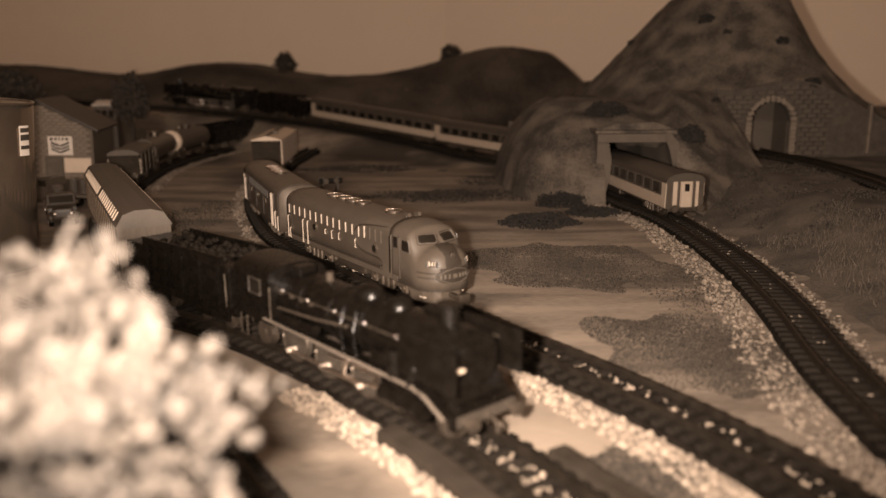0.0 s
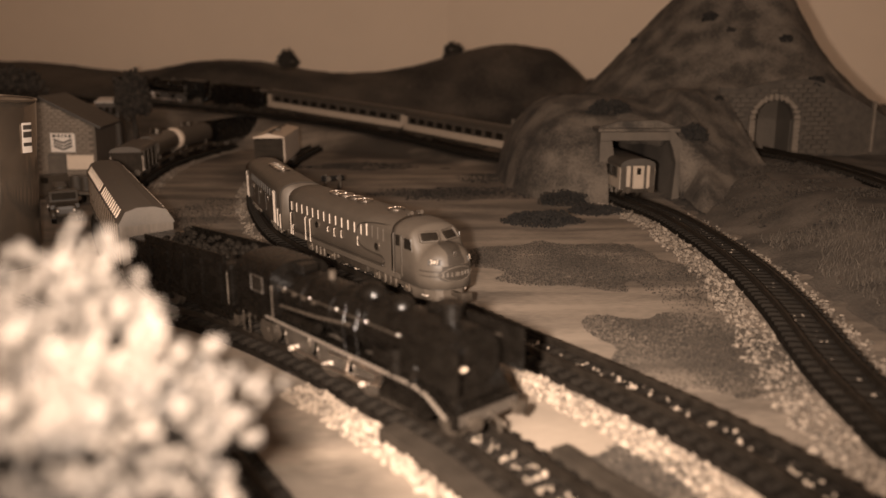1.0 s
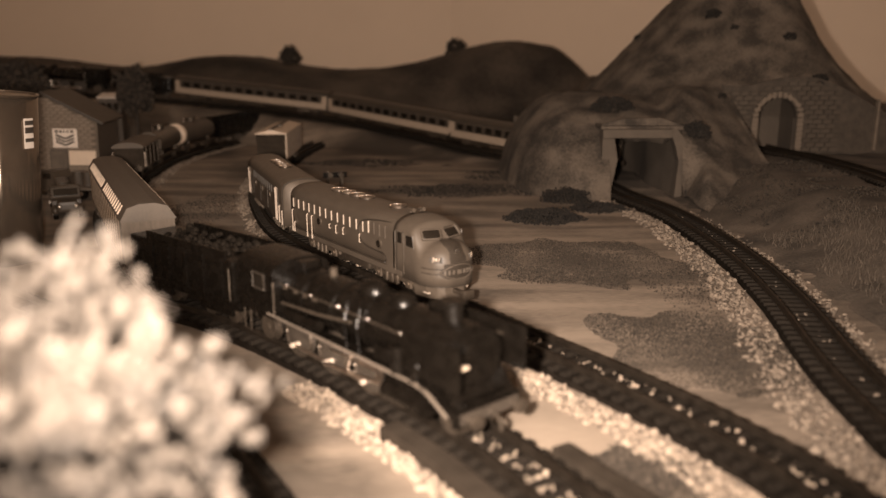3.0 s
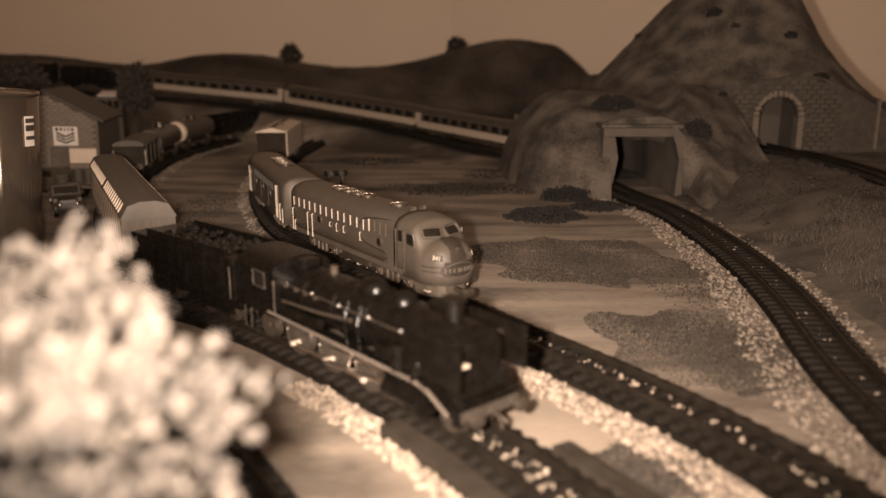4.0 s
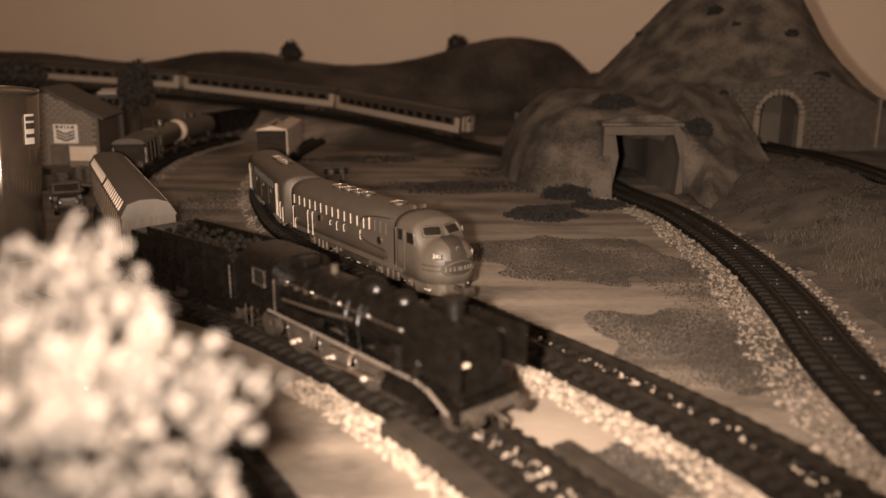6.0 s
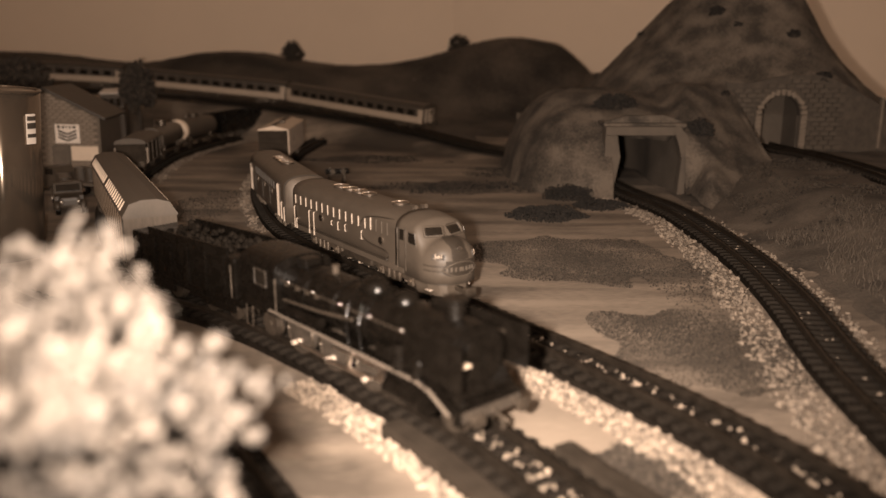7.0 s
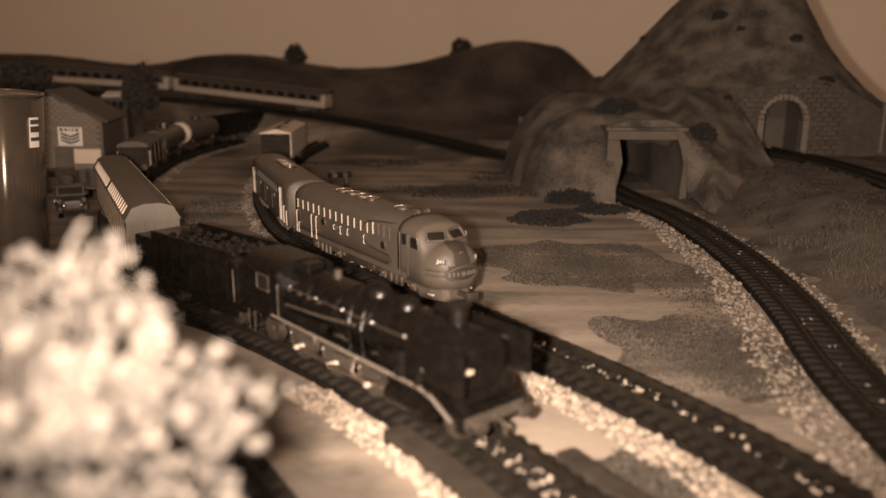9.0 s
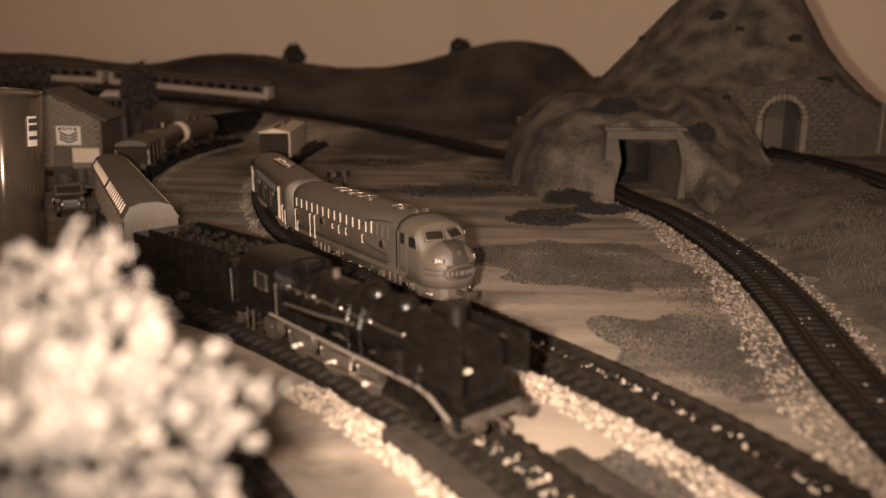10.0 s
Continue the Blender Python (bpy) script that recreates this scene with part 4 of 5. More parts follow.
        cyl((0.134, sgn * 0.0165, 0.0330), (0.134, sgn * 0.0165, 0.0345), 0.0034, 14, pump)
        cyl((0.134, sgn * 0.0165, 0.0270), (0.134, sgn * 0.0165, 0.0280), 0.0034, 14, pump)
        part("air_pump", pump, M_BLACK, eng)
        part("air_tank", cyl((0.050, sgn * 0.0145, 0.0250), (0.076, sgn * 0.0145, 0.0250), 0.0030, 14), M_BLACK, eng)
        part("steam_pipe", tube([(0.147, sgn * 0.0125, ax + 0.004), (0.147, sgn * 0.0168, ax - 0.004), (0.144, sgn * 0.0168, 0.0215)], 0.0018, 8), M_BLACK, eng)
        for x in (0.047, 0.056, 0.064, 0.072):
            part("washout_plug", cyl((x, sgn * 0.0126, ax + 0.0040), (x, sgn * 0.0142, ax + 0.0046), 0.0010, 8), M_IRON, eng)
        part("window_frame", tube([(0.0215, sgn * 0.0168, 0.0330), (0.0325, sgn * 0.0168, 0.0330), (0.0325, sgn * 0.0168, 0.0420), (0.0215, sgn * 0.0168, 0.0420), (0.0215, sgn * 0.0168, 0.0330)], 0.0004, 5), M_SPOKE, cab, "worn pale cab window frame")
        part("cab_handrail", tube([(0.0415, sgn * 0.0170, 0.0215), (0.0415, sgn * 0.0170, 0.0400)], 0.0005, 5), M_IRON, cab)
        part("ladder", tube([(0.0120, sgn * 0.0170, 0.0180), (0.0120, sgn * 0.0170, 0.0060), (0.0180, sgn * 0.0170, 0.0060), (0.0180, sgn * 0.0170, 0.0180)], 0.0005, 5), M_IRON, eng)
        part("sandbox", box((0.122, sgn * 0.0125, 0.0260), (0.010, 0.006, 0.007), 0.001), M_BLACK, eng)
    part("frame", box((0.085, 0, 0.0125), (0.160, 0.0130, 0.0110), 0.0006), M_BLACK, eng)
    bb = part("buffer_beam", box((0.1665, 0, 0.0125), (0.0026, 0.0345, 0.0070), 0.0004), M_BLACK, eng)
    part("beam_edge", box((0.1684, 0, 0.0125), (0.0010, 0.0300, 0.0050), 0.0002), M_SPOKE, bb, "pale strip on the buffer beam")
    buffers(0.1676, 1, eng)
    ap = part("front_apron", box((0, 0, 0), (0.020, 0.030, 0.0012), 0.0003), M_BLACK, eng, "sloping black front apron")
    ap.matrix_basis = pose(0.1605, 0, 0.0235, 0, 50, 0)
    part("front_deck", box((0.163, 0, 0.0185), (0.012, 0.026, 0.0012), 0.0003), M_BLACK, eng)
    part("lamp", box((0.1640, -0.0105, 0.0330), (0.003, 0.0050, 0.0014), 0.0004), M_RIB, eng, "small dull lamp on the deck")
    part("front_coupling", tube([(0.168, 0, 0.0125), (0.174, 0, 0.0105), (0.1745, 0, 0.006)], 0.0010, 6), M_IRON, eng)
    return eng


def tender():
    L = 0.108
    td = group_empty("locomotive_tender", "black coal tender behind the steam locomotive", "tender", "tenders of the layout")
    part("tank", box((L / 2, 0, 0.0290), (L - 0.006, 0.0340, 0.0260), 0.0015), M_BLACK, td)
    for sgn in (-1, 1):
        part("coping", box((L / 2 + 0.006, sgn * 0.0158, 0.0440), (L - 0.030, 0.0012, 0.0060), 0.0004), M_BLACK, td)
        for k in range(6):
            part("tank_rib", box((0.012 + 0.0168 * k, sgn * 0.0172, 0.0290), (0.0012, 0.0008, 0.0240), 0.0002), M_BLACK, td)
        part("handrail", tube([(L - 0.005, sgn * 0.0178, 0.0180), (L - 0.005, sgn * 0.0178, 0.0380)], 0.0004, 5), M_IRON, td)
    co = bmesh.new()
    rng = random.Random(3)
    for _ in range(90):
        ball((rng.uniform(0.024, L - 0.010), rng.uniform(-0.012, 0.012), 0.0425 + rng.uniform(0, 0.003)), [rng.uniform(0.0012, 0.0026)] * 3, co, 1)
    tagged(part("coal", co, M_BED, td), kind="stuff")
    part("frame", box((L / 2, 0, 0.0135), (L - 0.002, 0.0300, 0.0050), 0.0005), M_BLACK, td)
    for x in (0.014, 0.036, 0.072, 0.094):
        for sgn in (-1, 1):
            wheel(x, sgn * GAUGE / 2, 0.0066, td)
    for x in (0.025, 0.083):
        for sgn in (-1, 1):
            part("bogie_frame", box((x, sgn * 0.0128, 0.0080), (0.030, 0.0022, 0.0050), 0.0006), M_BLACK, td)
    buffers(0.001, -1, td)
    return td


engine_near = steam_engine()
engine_near.scale = (1, 0.95, 0.85)
s_beam = put_on(engine_near, STEAM, 0.0155, 0.2660, 0.168)
tender_near = tender()
tender_near.scale = (1, 0.95, 0.85)
s_tend = put_on(tender_near, STEAM, *STEAM.at(s_beam - 0.168)[:2], 0.108) - 0.108


def long_hopper():
    L = 0.268
    wg = group_empty("covered_wagon", "long brown covered goods wagon with pale ribbed sides", "goods wagon", "wagons of the goods train")
    w = 0.0158
    prof = [(-w, 0.012), (-w, 0.0395), (-w * 0.72, 0.0465), (w * 0.72, 0.0465), (w, 0.0395), (w, 0.012)]
    part("body", loft([[(x, y, z) for y, z in prof] for x in (0.006, L - 0.004)]), M_MATTE, wg, "dark brown wagon body")
    rp = [(-w * 1.03, 0.0392), (-w * 0.74, 0.0470), (-w * 0.3, 0.0492), (w * 0.3, 0.0492), (w * 0.74, 0.0470), (w * 1.03, 0.0392), (w * 0.98, 0.0385), (-w * 0.98, 0.0385)]
    part("roof", loft([[(x, y, z) for y, z in rp] for x in (0.002, L - 0.001)]), M_WROOF, wg, "plain brown canted roof")
    part("end_panel", loft([[(x, y * 0.97, 0.012 + (z - 0.012) * 0.985) for y, z in prof] for x in (L - 0.0035, L - 0.0015)]), M_WOOD, wg, "pale wooden end panel")
    for sgn in (-1, 1):
        for k in range(16):
            x = 0.014 + (L - 0.030) * k / 15
            part("side_rib", box((x, sgn * (w - 0.00031), 0.0255), (0.0100, 0.0007, 0.0250)), M_RIB, wg, "pale upright rib")
        for k in range(24):
            x = 0.020 + (L - 0.040) * k / 23
            if k == 12:
                continue
            bb = box((0, 0, 0), (0.0026, 0.0062, 0.0008), 0.0002)
            ob = part("roof_slat", bb, M_CREAM, wg, "pale slat along the eave")
            ob.matrix_basis = pose(x, sgn * w * 0.885, 0.0436, sgn * -56, 0, 0)
    part("underframe", box((L / 2, 0, 0.0105), (L - 0.02, 0.026, 0.004), 0.0005), M_IRON, wg)
    for x in (0.035, L - 0.035):
        bogie(x, wg)
    buffers(L - 0.004, 1, wg)
    return wg


def van():
    L, w = 0.105, 0.0165
    wg = group_empty("goods_van", "small dark brown goods van with rounded roof", "goods wagon", "wagons of the goods train")
    part("body", box((L / 2, 0, 0.0240), (L - 0.008, 2 * w, 0.0240), 0.0006), M_MATTE, wg)
    part("roof", loft([arch_ring(x, w + 0.0007, 0.0350, 0.0358, 0.0415, power=2.0) for x in (0.002, L - 0.002)]), M_WROOF, wg, "dark curved roof")
    for sgn in (-1, 1):
        for x in (0.016, 0.040, 0.064, 0.088):
            part("side_post", box((x, sgn * (w + 0.0003), 0.0240), (0.0018, 0.0012, 0.0235), 0.0002), M_IRON, wg)
        grab(wg, L - 0.006, sgn * w, 0.014, 0.030)
    for k in range(7):
        part("roof_rivet", ball((L - 0.004, -0.010 + 0.0033 * k, 0.0405 - 0.0006 * abs(k - 3)), (0.0005, 0.0007, 0.0005), sub=1), M_CREAM, wg)
    for x in (0.024, L - 0.024):
        for sgn in (-1, 1):
            wheel(x, sgn * GAUGE / 2, 0.0065, wg)
    part("underframe", box((L / 2, 0, 0.0100), (L - 0.010, 0.024, 0.0040), 0.0004), M_IRON, wg)
    buffers(L - 0.004, 1, wg)
    return wg


def tank_wagon(paint, band, label):
    L = 0.125
    wg = group_empty("tank_wagon", label, "tank wagon", "wagons of the goods train")
    part("barrel", cyl((0.008, 0, 0.0270), (L - 0.008, 0, 0.0270), 0.0148, 28), paint, wg)
    part("barrel_end", ball((L - 0.009, 0, 0.0270), (0.004, 0.0146, 0.0146)), band, wg, "paler domed tank end", True)
    part("barrel_band", cyl((L - 0.0125, 0, 0.0270), (L - 0.0075, 0, 0.0270), 0.0152, 28), band, wg, "paler band round the tank")
    dm = cyl((L / 2, 0, 0.040), (L / 2, 0, 0.0465), 0.0060, 16)
    cyl((L / 2, 0, 0.0465), (L / 2, 0, 0.0478), 0.0068, 16, dm)
    part("dome", dm, M_IRON, wg)
    part("dome_rail", tube([(L / 2 + 0.010, -0.006, 0.0400), (L / 2 + 0.010, -0.006, 0.0485), (L / 2 + 0.010, 0.004, 0.0485)], 0.0006, 5), M_BRIGHT, wg)
    part("underframe", box((L / 2, 0, 0.0105), (L - 0.004, 0.0260, 0.0035), 0.0004), M_IRON, wg)
    for x in (0.026, L - 0.026):
        for sgn in (-1, 1):
            wheel(x, sgn * GAUGE / 2, 0.0065, wg)
            part("saddle", box((x, sgn * 0.010, 0.0150), (0.005, 0.004, 0.008), 0.0004), M_IRON, wg)
    buffers(L - 0.003, 1, wg)
    return wg


def dark_wagon():
    L = 0.14
    wg = group_empty("open_wagon", "long black open goods wagon at the end of the row", "goods wagon", "wagons of the goods train")
    for sgn in (-1, 1):
        part("side", box((L / 2, sgn * 0.0165, 0.0260), (L - 0.004, 0.0014, 0.0300), 0.0004), M_BLACK, wg)
        for k in range(7):
            part("side_post", box((0.012 + 0.0193 * k, sgn * 0.0176, 0.0260), (0.0020, 0.0012, 0.0300), 0.0002), M_BLACK, wg)
    for x in (0.003, L - 0.003):
        part("end", box((x, 0, 0.0260), (0.0014, 0.0316, 0.0300), 0.0003), M_BLACK, wg)
    part("floor_plate", box((L / 2, 0, 0.0120), (L - 0.004, 0.0316, 0.0024), 0.0003), M_BLACK, wg)
    for x in (0.030, L - 0.030):
        bogie(x, wg)
    return wg


s = put_on(long_hopper(), STEAM, *STEAM.at(s_tend - 0.007)[:2], 0.268) - 0.268
s = put_on(van(), STEAM, -0.350, 0.890, 0.105) - 0.105
s = put_on(tank_wagon(M_COACH, M_WROOF, "dark tank wagon with a paler end"), STEAM, *STEAM.at(s - 0.008)[:2], 0.125) - 0.125
s = put_on(tank_wagon(M_BROWN, M_CREAM, "brown tank wagon with a white end band"), STEAM, *STEAM.at(s - 0.008)[:2], 0.125) - 0.125
put_on(dark_wagon(), STEAM, *STEAM.at(s - 0.008)[:2], 0.14)


def boxcar():
    L, w = 0.15, 0.0185
    wg = group_empty("boxcar", "brown boxcar with a pale roof and pale side", "goods wagon", "wagons of the diesel train")
    part("body", box((L / 2, 0, 0.0285), (L - 0.004, 2 * w - 0.003, 0.0330), 0.0006), M_MATTE, wg)
    rp = [(-w * 1.02, 0.0445), (0, 0.0490), (w * 1.02, 0.0445), (w, 0.0435), (-w, 0.0435)]
    part("roof", loft([[(x, y, z) for y, z in rp] for x in (0.0, L)]), M_CREAM, wg, "pale pitched roof")
    part("roof_walk", box((L / 2, 0, 0.0497), (L - 0.004, 0.005, 0.0008), 0.0002), M_WOOD, wg)
    part("hatch", box((L - 0.05, 0.004, 0.0500), (0.007, 0.007, 0.0022), 0.0005), M_IRON, wg)
    for sgn in (-1, 1):
        part("side_panel", box((L / 2, sgn * (w - 0.0008), 0.0285), (L - 0.006, 0.0014, 0.0310), 0.0003), M_CREAM if sgn > 0 else M_MATTE, wg, "pale side panel" if sgn > 0 else "brown side panel")
        for k in range(9):
            part("side_rib", box((0.012 + 0.0157 * k, sgn * (w + 0.0002), 0.0285), (0.0014, 0.0010, 0.0300), 0.0002), M_BROWN, wg)
    for k in range(5):
        part("end_rib", box((L - 0.0016, 0, 0.0165 + 0.0058 * k), (0.0014, 0.030, 0.0014), 0.0003), M_MATTE, wg)
    for x in (0.028, L - 0.028):
        bogie(x, wg)
    return wg


put_on(boxcar(), MIDDLE, -0.203, 0.965, 0.15)


def coach():
    L, w = 0.294, 0.0168
    c = group_empty("passenger_coach", "long two-tone passenger coach, dark above and cream below", "passenger coach", "coaches of the moving train")
    part("body", loft([arch_ring(x, w, 0.0105, 0.0330, 0.0400, power=2.3) for x in (0.001, L - 0.001)]), M_COACH, c, "dark coach side")
    part("roof", loft([arch_ring(x, w + 0.0004, 0.0330, 0.0338, 0.0410, power=2.2) for x in (0.0, L)]), M_CROOF, c, "dark curved roof")
    for sgn in (-1, 1):
        part("lower_panel", box((L / 2, sgn * w, 0.0158), (L - 0.004, 0.0012, 0.0098), 0.0003), M_CCREAM, c, "cream lower side panel")
        part("pale_line", box((L / 2, sgn * w, 0.0322), (L - 0.004, 0.0010, 0.0008), 0.0002), M_WOOD, c)
        for x in (0.006, L - 0.006):
            part("corner_panel", box((x, sgn * w, 0.0265), (0.0095, 0.0011, 0.0120), 0.0003), M_CCREAM, c, "cream corner panel")
        for k in range(13):
            x = 0.024 + (L - 0.048) * k / 12
            wn = part("window", box((x, sgn * (w + 0.0001), 0.0268), (0.0125, 0.0012, 0.0086), 0.0005), M_GLASS, c, "dark coach window")
            part("window_pillar", box((x + 0.0078, sgn * (w + 0.0003), 0.0268), (0.0017, 0.0010, 0.0096), 0.0002), M_SPOKE, wn)
    for x, o in ((0.0, -1), (L, 1)):
        part("end_panel", box((x, 0, 0.0230), (0.0016, 0.0230, 0.0220), 0.0003), M_CCREAM, c, "cream end panel")
        part("gangway", box((x + o * 0.0010, 0, 0.0225), (0.0030, 0.0090, 0.0210), 0.0005), M_CCREAM, c, "cream gangway door")
        part("door_window", box((x + o * 0.0026, 0, 0.0290), (0.0006, 0.0042, 0.0065), 0.0003), M_GLASS, c)
        for y in (-0.0068, 0.0068):
            part("end_post", box((x + o * 0.0010, y, 0.0230), (0.0022, 0.0022, 0.0225), 0.0003), M_COACH, c)
        buffers(x, o, c, 0.0115)
    part("underframe", box((L / 2, 0, 0.0090), (L - 0.010, 0.026, 0.0040), 0.0005), M_IRON, c)
    part("battery_box", box((L / 2, 0, 0.0062), (0.050, 0.028, 0.0050), 0.0008), M_IRON, c)
    for x in (0.040, L - 0.040):
        bogie(x, c)
    return c
stones("turf_scatter", R, patch(0.096, 0.548, 0.092, 0.070, -0.25), 60000, 0.00015, 0.0006, M_FOAM, FOAM, "turf")
stones("turf_scatter", R, patch(0.125, 0.376, 0.052, 0.066, 0.3), 42000, 0.00015, 0.0006, M_FOAM, FOAM, "turf")
stones("turf_scatter", R, patch(0.068, 0.250, 0.028, 0.024), 9000, 0.0003, 0.0008, M_FOAM, FOAM, "turf")
stones("turf_scatter", R, patch(0.155, 0.47, 0.03, 0.05), 2000, 0.0003, 0.0008, M_FOAM, FOAM, "turf")
stones("turf_scatter", R, patch(0.02, 0.86, 0.11, 0.05), 6500, 0.0004, 0.0010, M_BUSH, "dark fine turf on the ground by the mountain", "turf")
stones("turf_scatter", R, patch(0.07, 0.97, 0.06, 0.05), 3500, 0.0004, 0.0010, M_BUSH, "dark fine turf at the mountain's foot", "turf")
stones("turf_scatter", R, patch(-0.11, 1.09, 0.09, 0.05), 4500, 0.0004, 0.0010, M_BUSH, "dark fine turf behind the diesel train", "turf")
stones("turf_scatter", R, patch(-0.235, 0.74, 0.04, 0.10), 5000, 0.0003, 0.0009, M_FOAM, "coarse turf between the goods train and the diesel", "turf")

# ---- bank and mountain dressing ----


def bank_cover():
    def fun(x, y):
        return ground_height(x, y) + 0.002 * smooth01((x - 0.232) / 0.02)
    def keep(cx, cy, z):
        du, su, sideu, zu = UPPER.near(cx, cy)
        return (cy < 0.99) & (du > 0.016)
    return tagged(lay_sheet("bank", 0.236, 0.80, 0.1, 1.0, 0.006, fun, keep, M_BANK, 0.0020, 55), "earthy bank below the upper track, patched with dry grass", "bank", kind="structure")


bank_cover()


def clump(name, c, r, count, size, material, label, category, seed, flat=1.0):
    """A shrub of many small foam grains on a short stem."""
    rng = random.Random(seed)
    def place(g):
        a, b = g.uniform(0, math.tau), math.acos(g.uniform(-0.2, 1))
        k = g.uniform(0.45, 1.0) ** 0.5
        n = 1 + 0.35 * noise.noise((a * 1.3 + seed, b * 2, seed * 0.7))
        return (c[0] + r[0] * k * n * math.sin(b) * math.cos(a), c[1] + r[1] * k * n * math.sin(b) * math.sin(a), c[2] + r[2] * k * n * math.cos(b))
    return stones(name, rng, place, count, size * 0.6, size * 1.4, material, label, category, flat)


def on_mountain(x, y):
    return float(max(mountain_height(np.array(x), np.array(y)), ground_height(np.array(x), np.array(y))))


for k, (x, y, r, n) in enumerate(((0.340, 1.030, 0.0100, 130), (0.358, 1.003, 0.0065, 70), (0.417, 0.980, 0.0085, 110), (0.438, 0.938, 0.0100, 130), (0.320, 0.918, 0.0055, 60),
                                  (0.186, 0.880, 0.0140, 200), (0.262, 0.822, 0.0145, 260), (0.268, 1.118, 0.0065, 70))):
    z = on_mountain(x, y)
    tf = clump("tuft", (x, y, z), (r * (1.7 if k == 5 else 1.0), r * 0.8, r * 0.9), n * 3, r * 0.10, M_BUSH, "dark lichen tuft stuck to the mountain", "tuft", 20 + k)
    tagged(tf, group="tufts on the mountain", kind="")
clump("bush", (0.090, 0.692, 0.002), (0.034, 0.018, 0.009), 2200, 0.0009, M_BUSH, "low dark foam bush on the sandy ground", "bush", 41)
clump("bush", (0.124, 0.785, 0.002), (0.024, 0.012, 0.012), 1200, 0.0009, M_BUSH, "low dark foam bush beside the tunnel mouth", "bush", 42)
clump("bush", (0.150, 0.745, 0.001), (0.028, 0.022, 0.005), 1200, 0.0009, M_BUSH, "flat dark foam bush before the tunnel mouth", "bush", 43)
clump("bush", (0.252, 0.795, 0.004), (0.007, 0.005, 0.007), 120, 0.0012, M_BUSH, "small dark bush at the foot of the portal post", "bush", 44)
clump("bush", (0.105, 0.925, 0.004), (0.018, 0.012, 0.022), 700, 0.0010, M_BUSH, "upright dark shrub at the mountain's foot", "bush", 45)


def grass_blades(name, place, count, lo, hi, material, label, seed):
    rng = random.Random(seed)
    vs, fs = [], []
    for _ in range(count):
        p = place(rng)
        if p is None:
            continue
        h, a, w = rng.uniform(lo, hi), rng.uniform(0, math.tau), rng.uniform(0.0002, 0.0004)
        lx, ly = rng.uniform(-0.7, 0.7) * h, rng.uniform(-0.7, 0.7) * h
        dx, dy = math.cos(a) * w, math.sin(a) * w
        k = len(vs)
        vs += [(p[0] - dx, p[1] - dy, p[2] - 0.001), (p[0] + dx, p[1] + dy, p[2] - 0.001), (p[0] - dy, p[1] + dx, p[2] - 0.001), (p[0] + lx, p[1] + ly, p[2] + h)]
        fs += [(k, k + 1, k + 3), (k + 1, k + 2, k + 3), (k + 2, k, k + 3)]
    me = bpy.data.meshes.new(name)
    me.from_pydata(vs, [], fs)
    me.materials.append(material)
    return tagged(new(name, me), label, "grass", kind="stuff")


def on_bank(x0, x1, y0, y1):
    def place(rng):
        x, y = rng.uniform(x0, x1), rng.uniform(y0, y1)
        if noise.noise((x * 22, y * 22, 4.0)) < -0.12:
            return None
        return (x, y, float(ground_height(x, y)) + 0.003)
    return place


grass_blades("dry_grass", on_bank(0.25, 0.40, 0.30, 0.62), 6000, 0.002, 0.0055, M_GRASS, "dry upright static grass on the bank", 61)
stones("bank_scatter", R, on_bank(0.26, 0.40, 0.57, 0.86), 6000, 0.0004, 0.0011, M_FOAM, "coarse dark scatter on the bank", "turf")


def prism(pts, y0, y1):
    """A solid from an outline in x and z, between two depths."""
    bm = bmesh.new()
    a = [bm.verts.new((x, y0, z)) for x, z in pts]
    b = [bm.verts.new((x, y1, z)) for x, z in pts]
    n = len(pts)
    for k in range(n):
        bm.faces.new((a[k], a[(k + 1) % n], b[(k + 1) % n], b[k]))
    bm.faces.new(a[::-1])
    bm.faces.new(b)
    return bm


def lower_portal():
    p = tagged(new("tunnel_portal"), "plain box-shaped concrete tunnel portal over the main line", "tunnel portal", "tunnel portals of the mountain")
    y0, y1 = 0.806, 0.822
    part("post", prism([(0.163, -0.004), (0.1715, -0.004), (0.1790, 0.040), (0.1735, 0.070), (0.163, 0.070)], y0, y1), M_CONCRETE, p, "left post with a cranked edge")
    part("post", prism([(0.2395, -0.004), (0.2475, -0.004), (0.2475, 0.060), (0.2385, 0.071), (0.2310, 0.071), (0.2385, 0.052), (0.2420, 0.038)], y0 + 0.002, y1), M_CONCRETE, p, "right post with a cranked edge")
    part("lintel", box((0.1975, 0.812, 0.0665), (0.070, 0.020, 0.0085), 0.0006), M_CONCRETE, p, "pale concrete lintel")
    part("deck", box((0.204, 0.842, 0.0715), (0.084, 0.062, 0.0040), 0.001), M_ROCK, p, "rough plaster roof behind the lintel")
    part("head_wall", prism([(0.164, 0.064), (0.246, 0.064), (0.246, 0.074), (0.225, 0.081), (0.185, 0.080), (0.164, 0.074)], 0.8205, 0.8260), M_ROCK, p, "rough plaster above the lintel")
    for lo, hi, s0 in ((-0.0600, -0.0570, 0.70), (0.0300, 0.0330, 0.725)):
        part("lining", offset_strip(MAIN, s0, 1.0, lo, hi, -0.010, 0.056), M_LINING, p, "plain brown tunnel lining board")
    return p


lower_portal()

ARCH_X, ARCH_Y, ARCH_R, ARCH_SPRING, ARCH_BASE = 0.3895, 0.934, 0.0228, 0.0730, 0.030


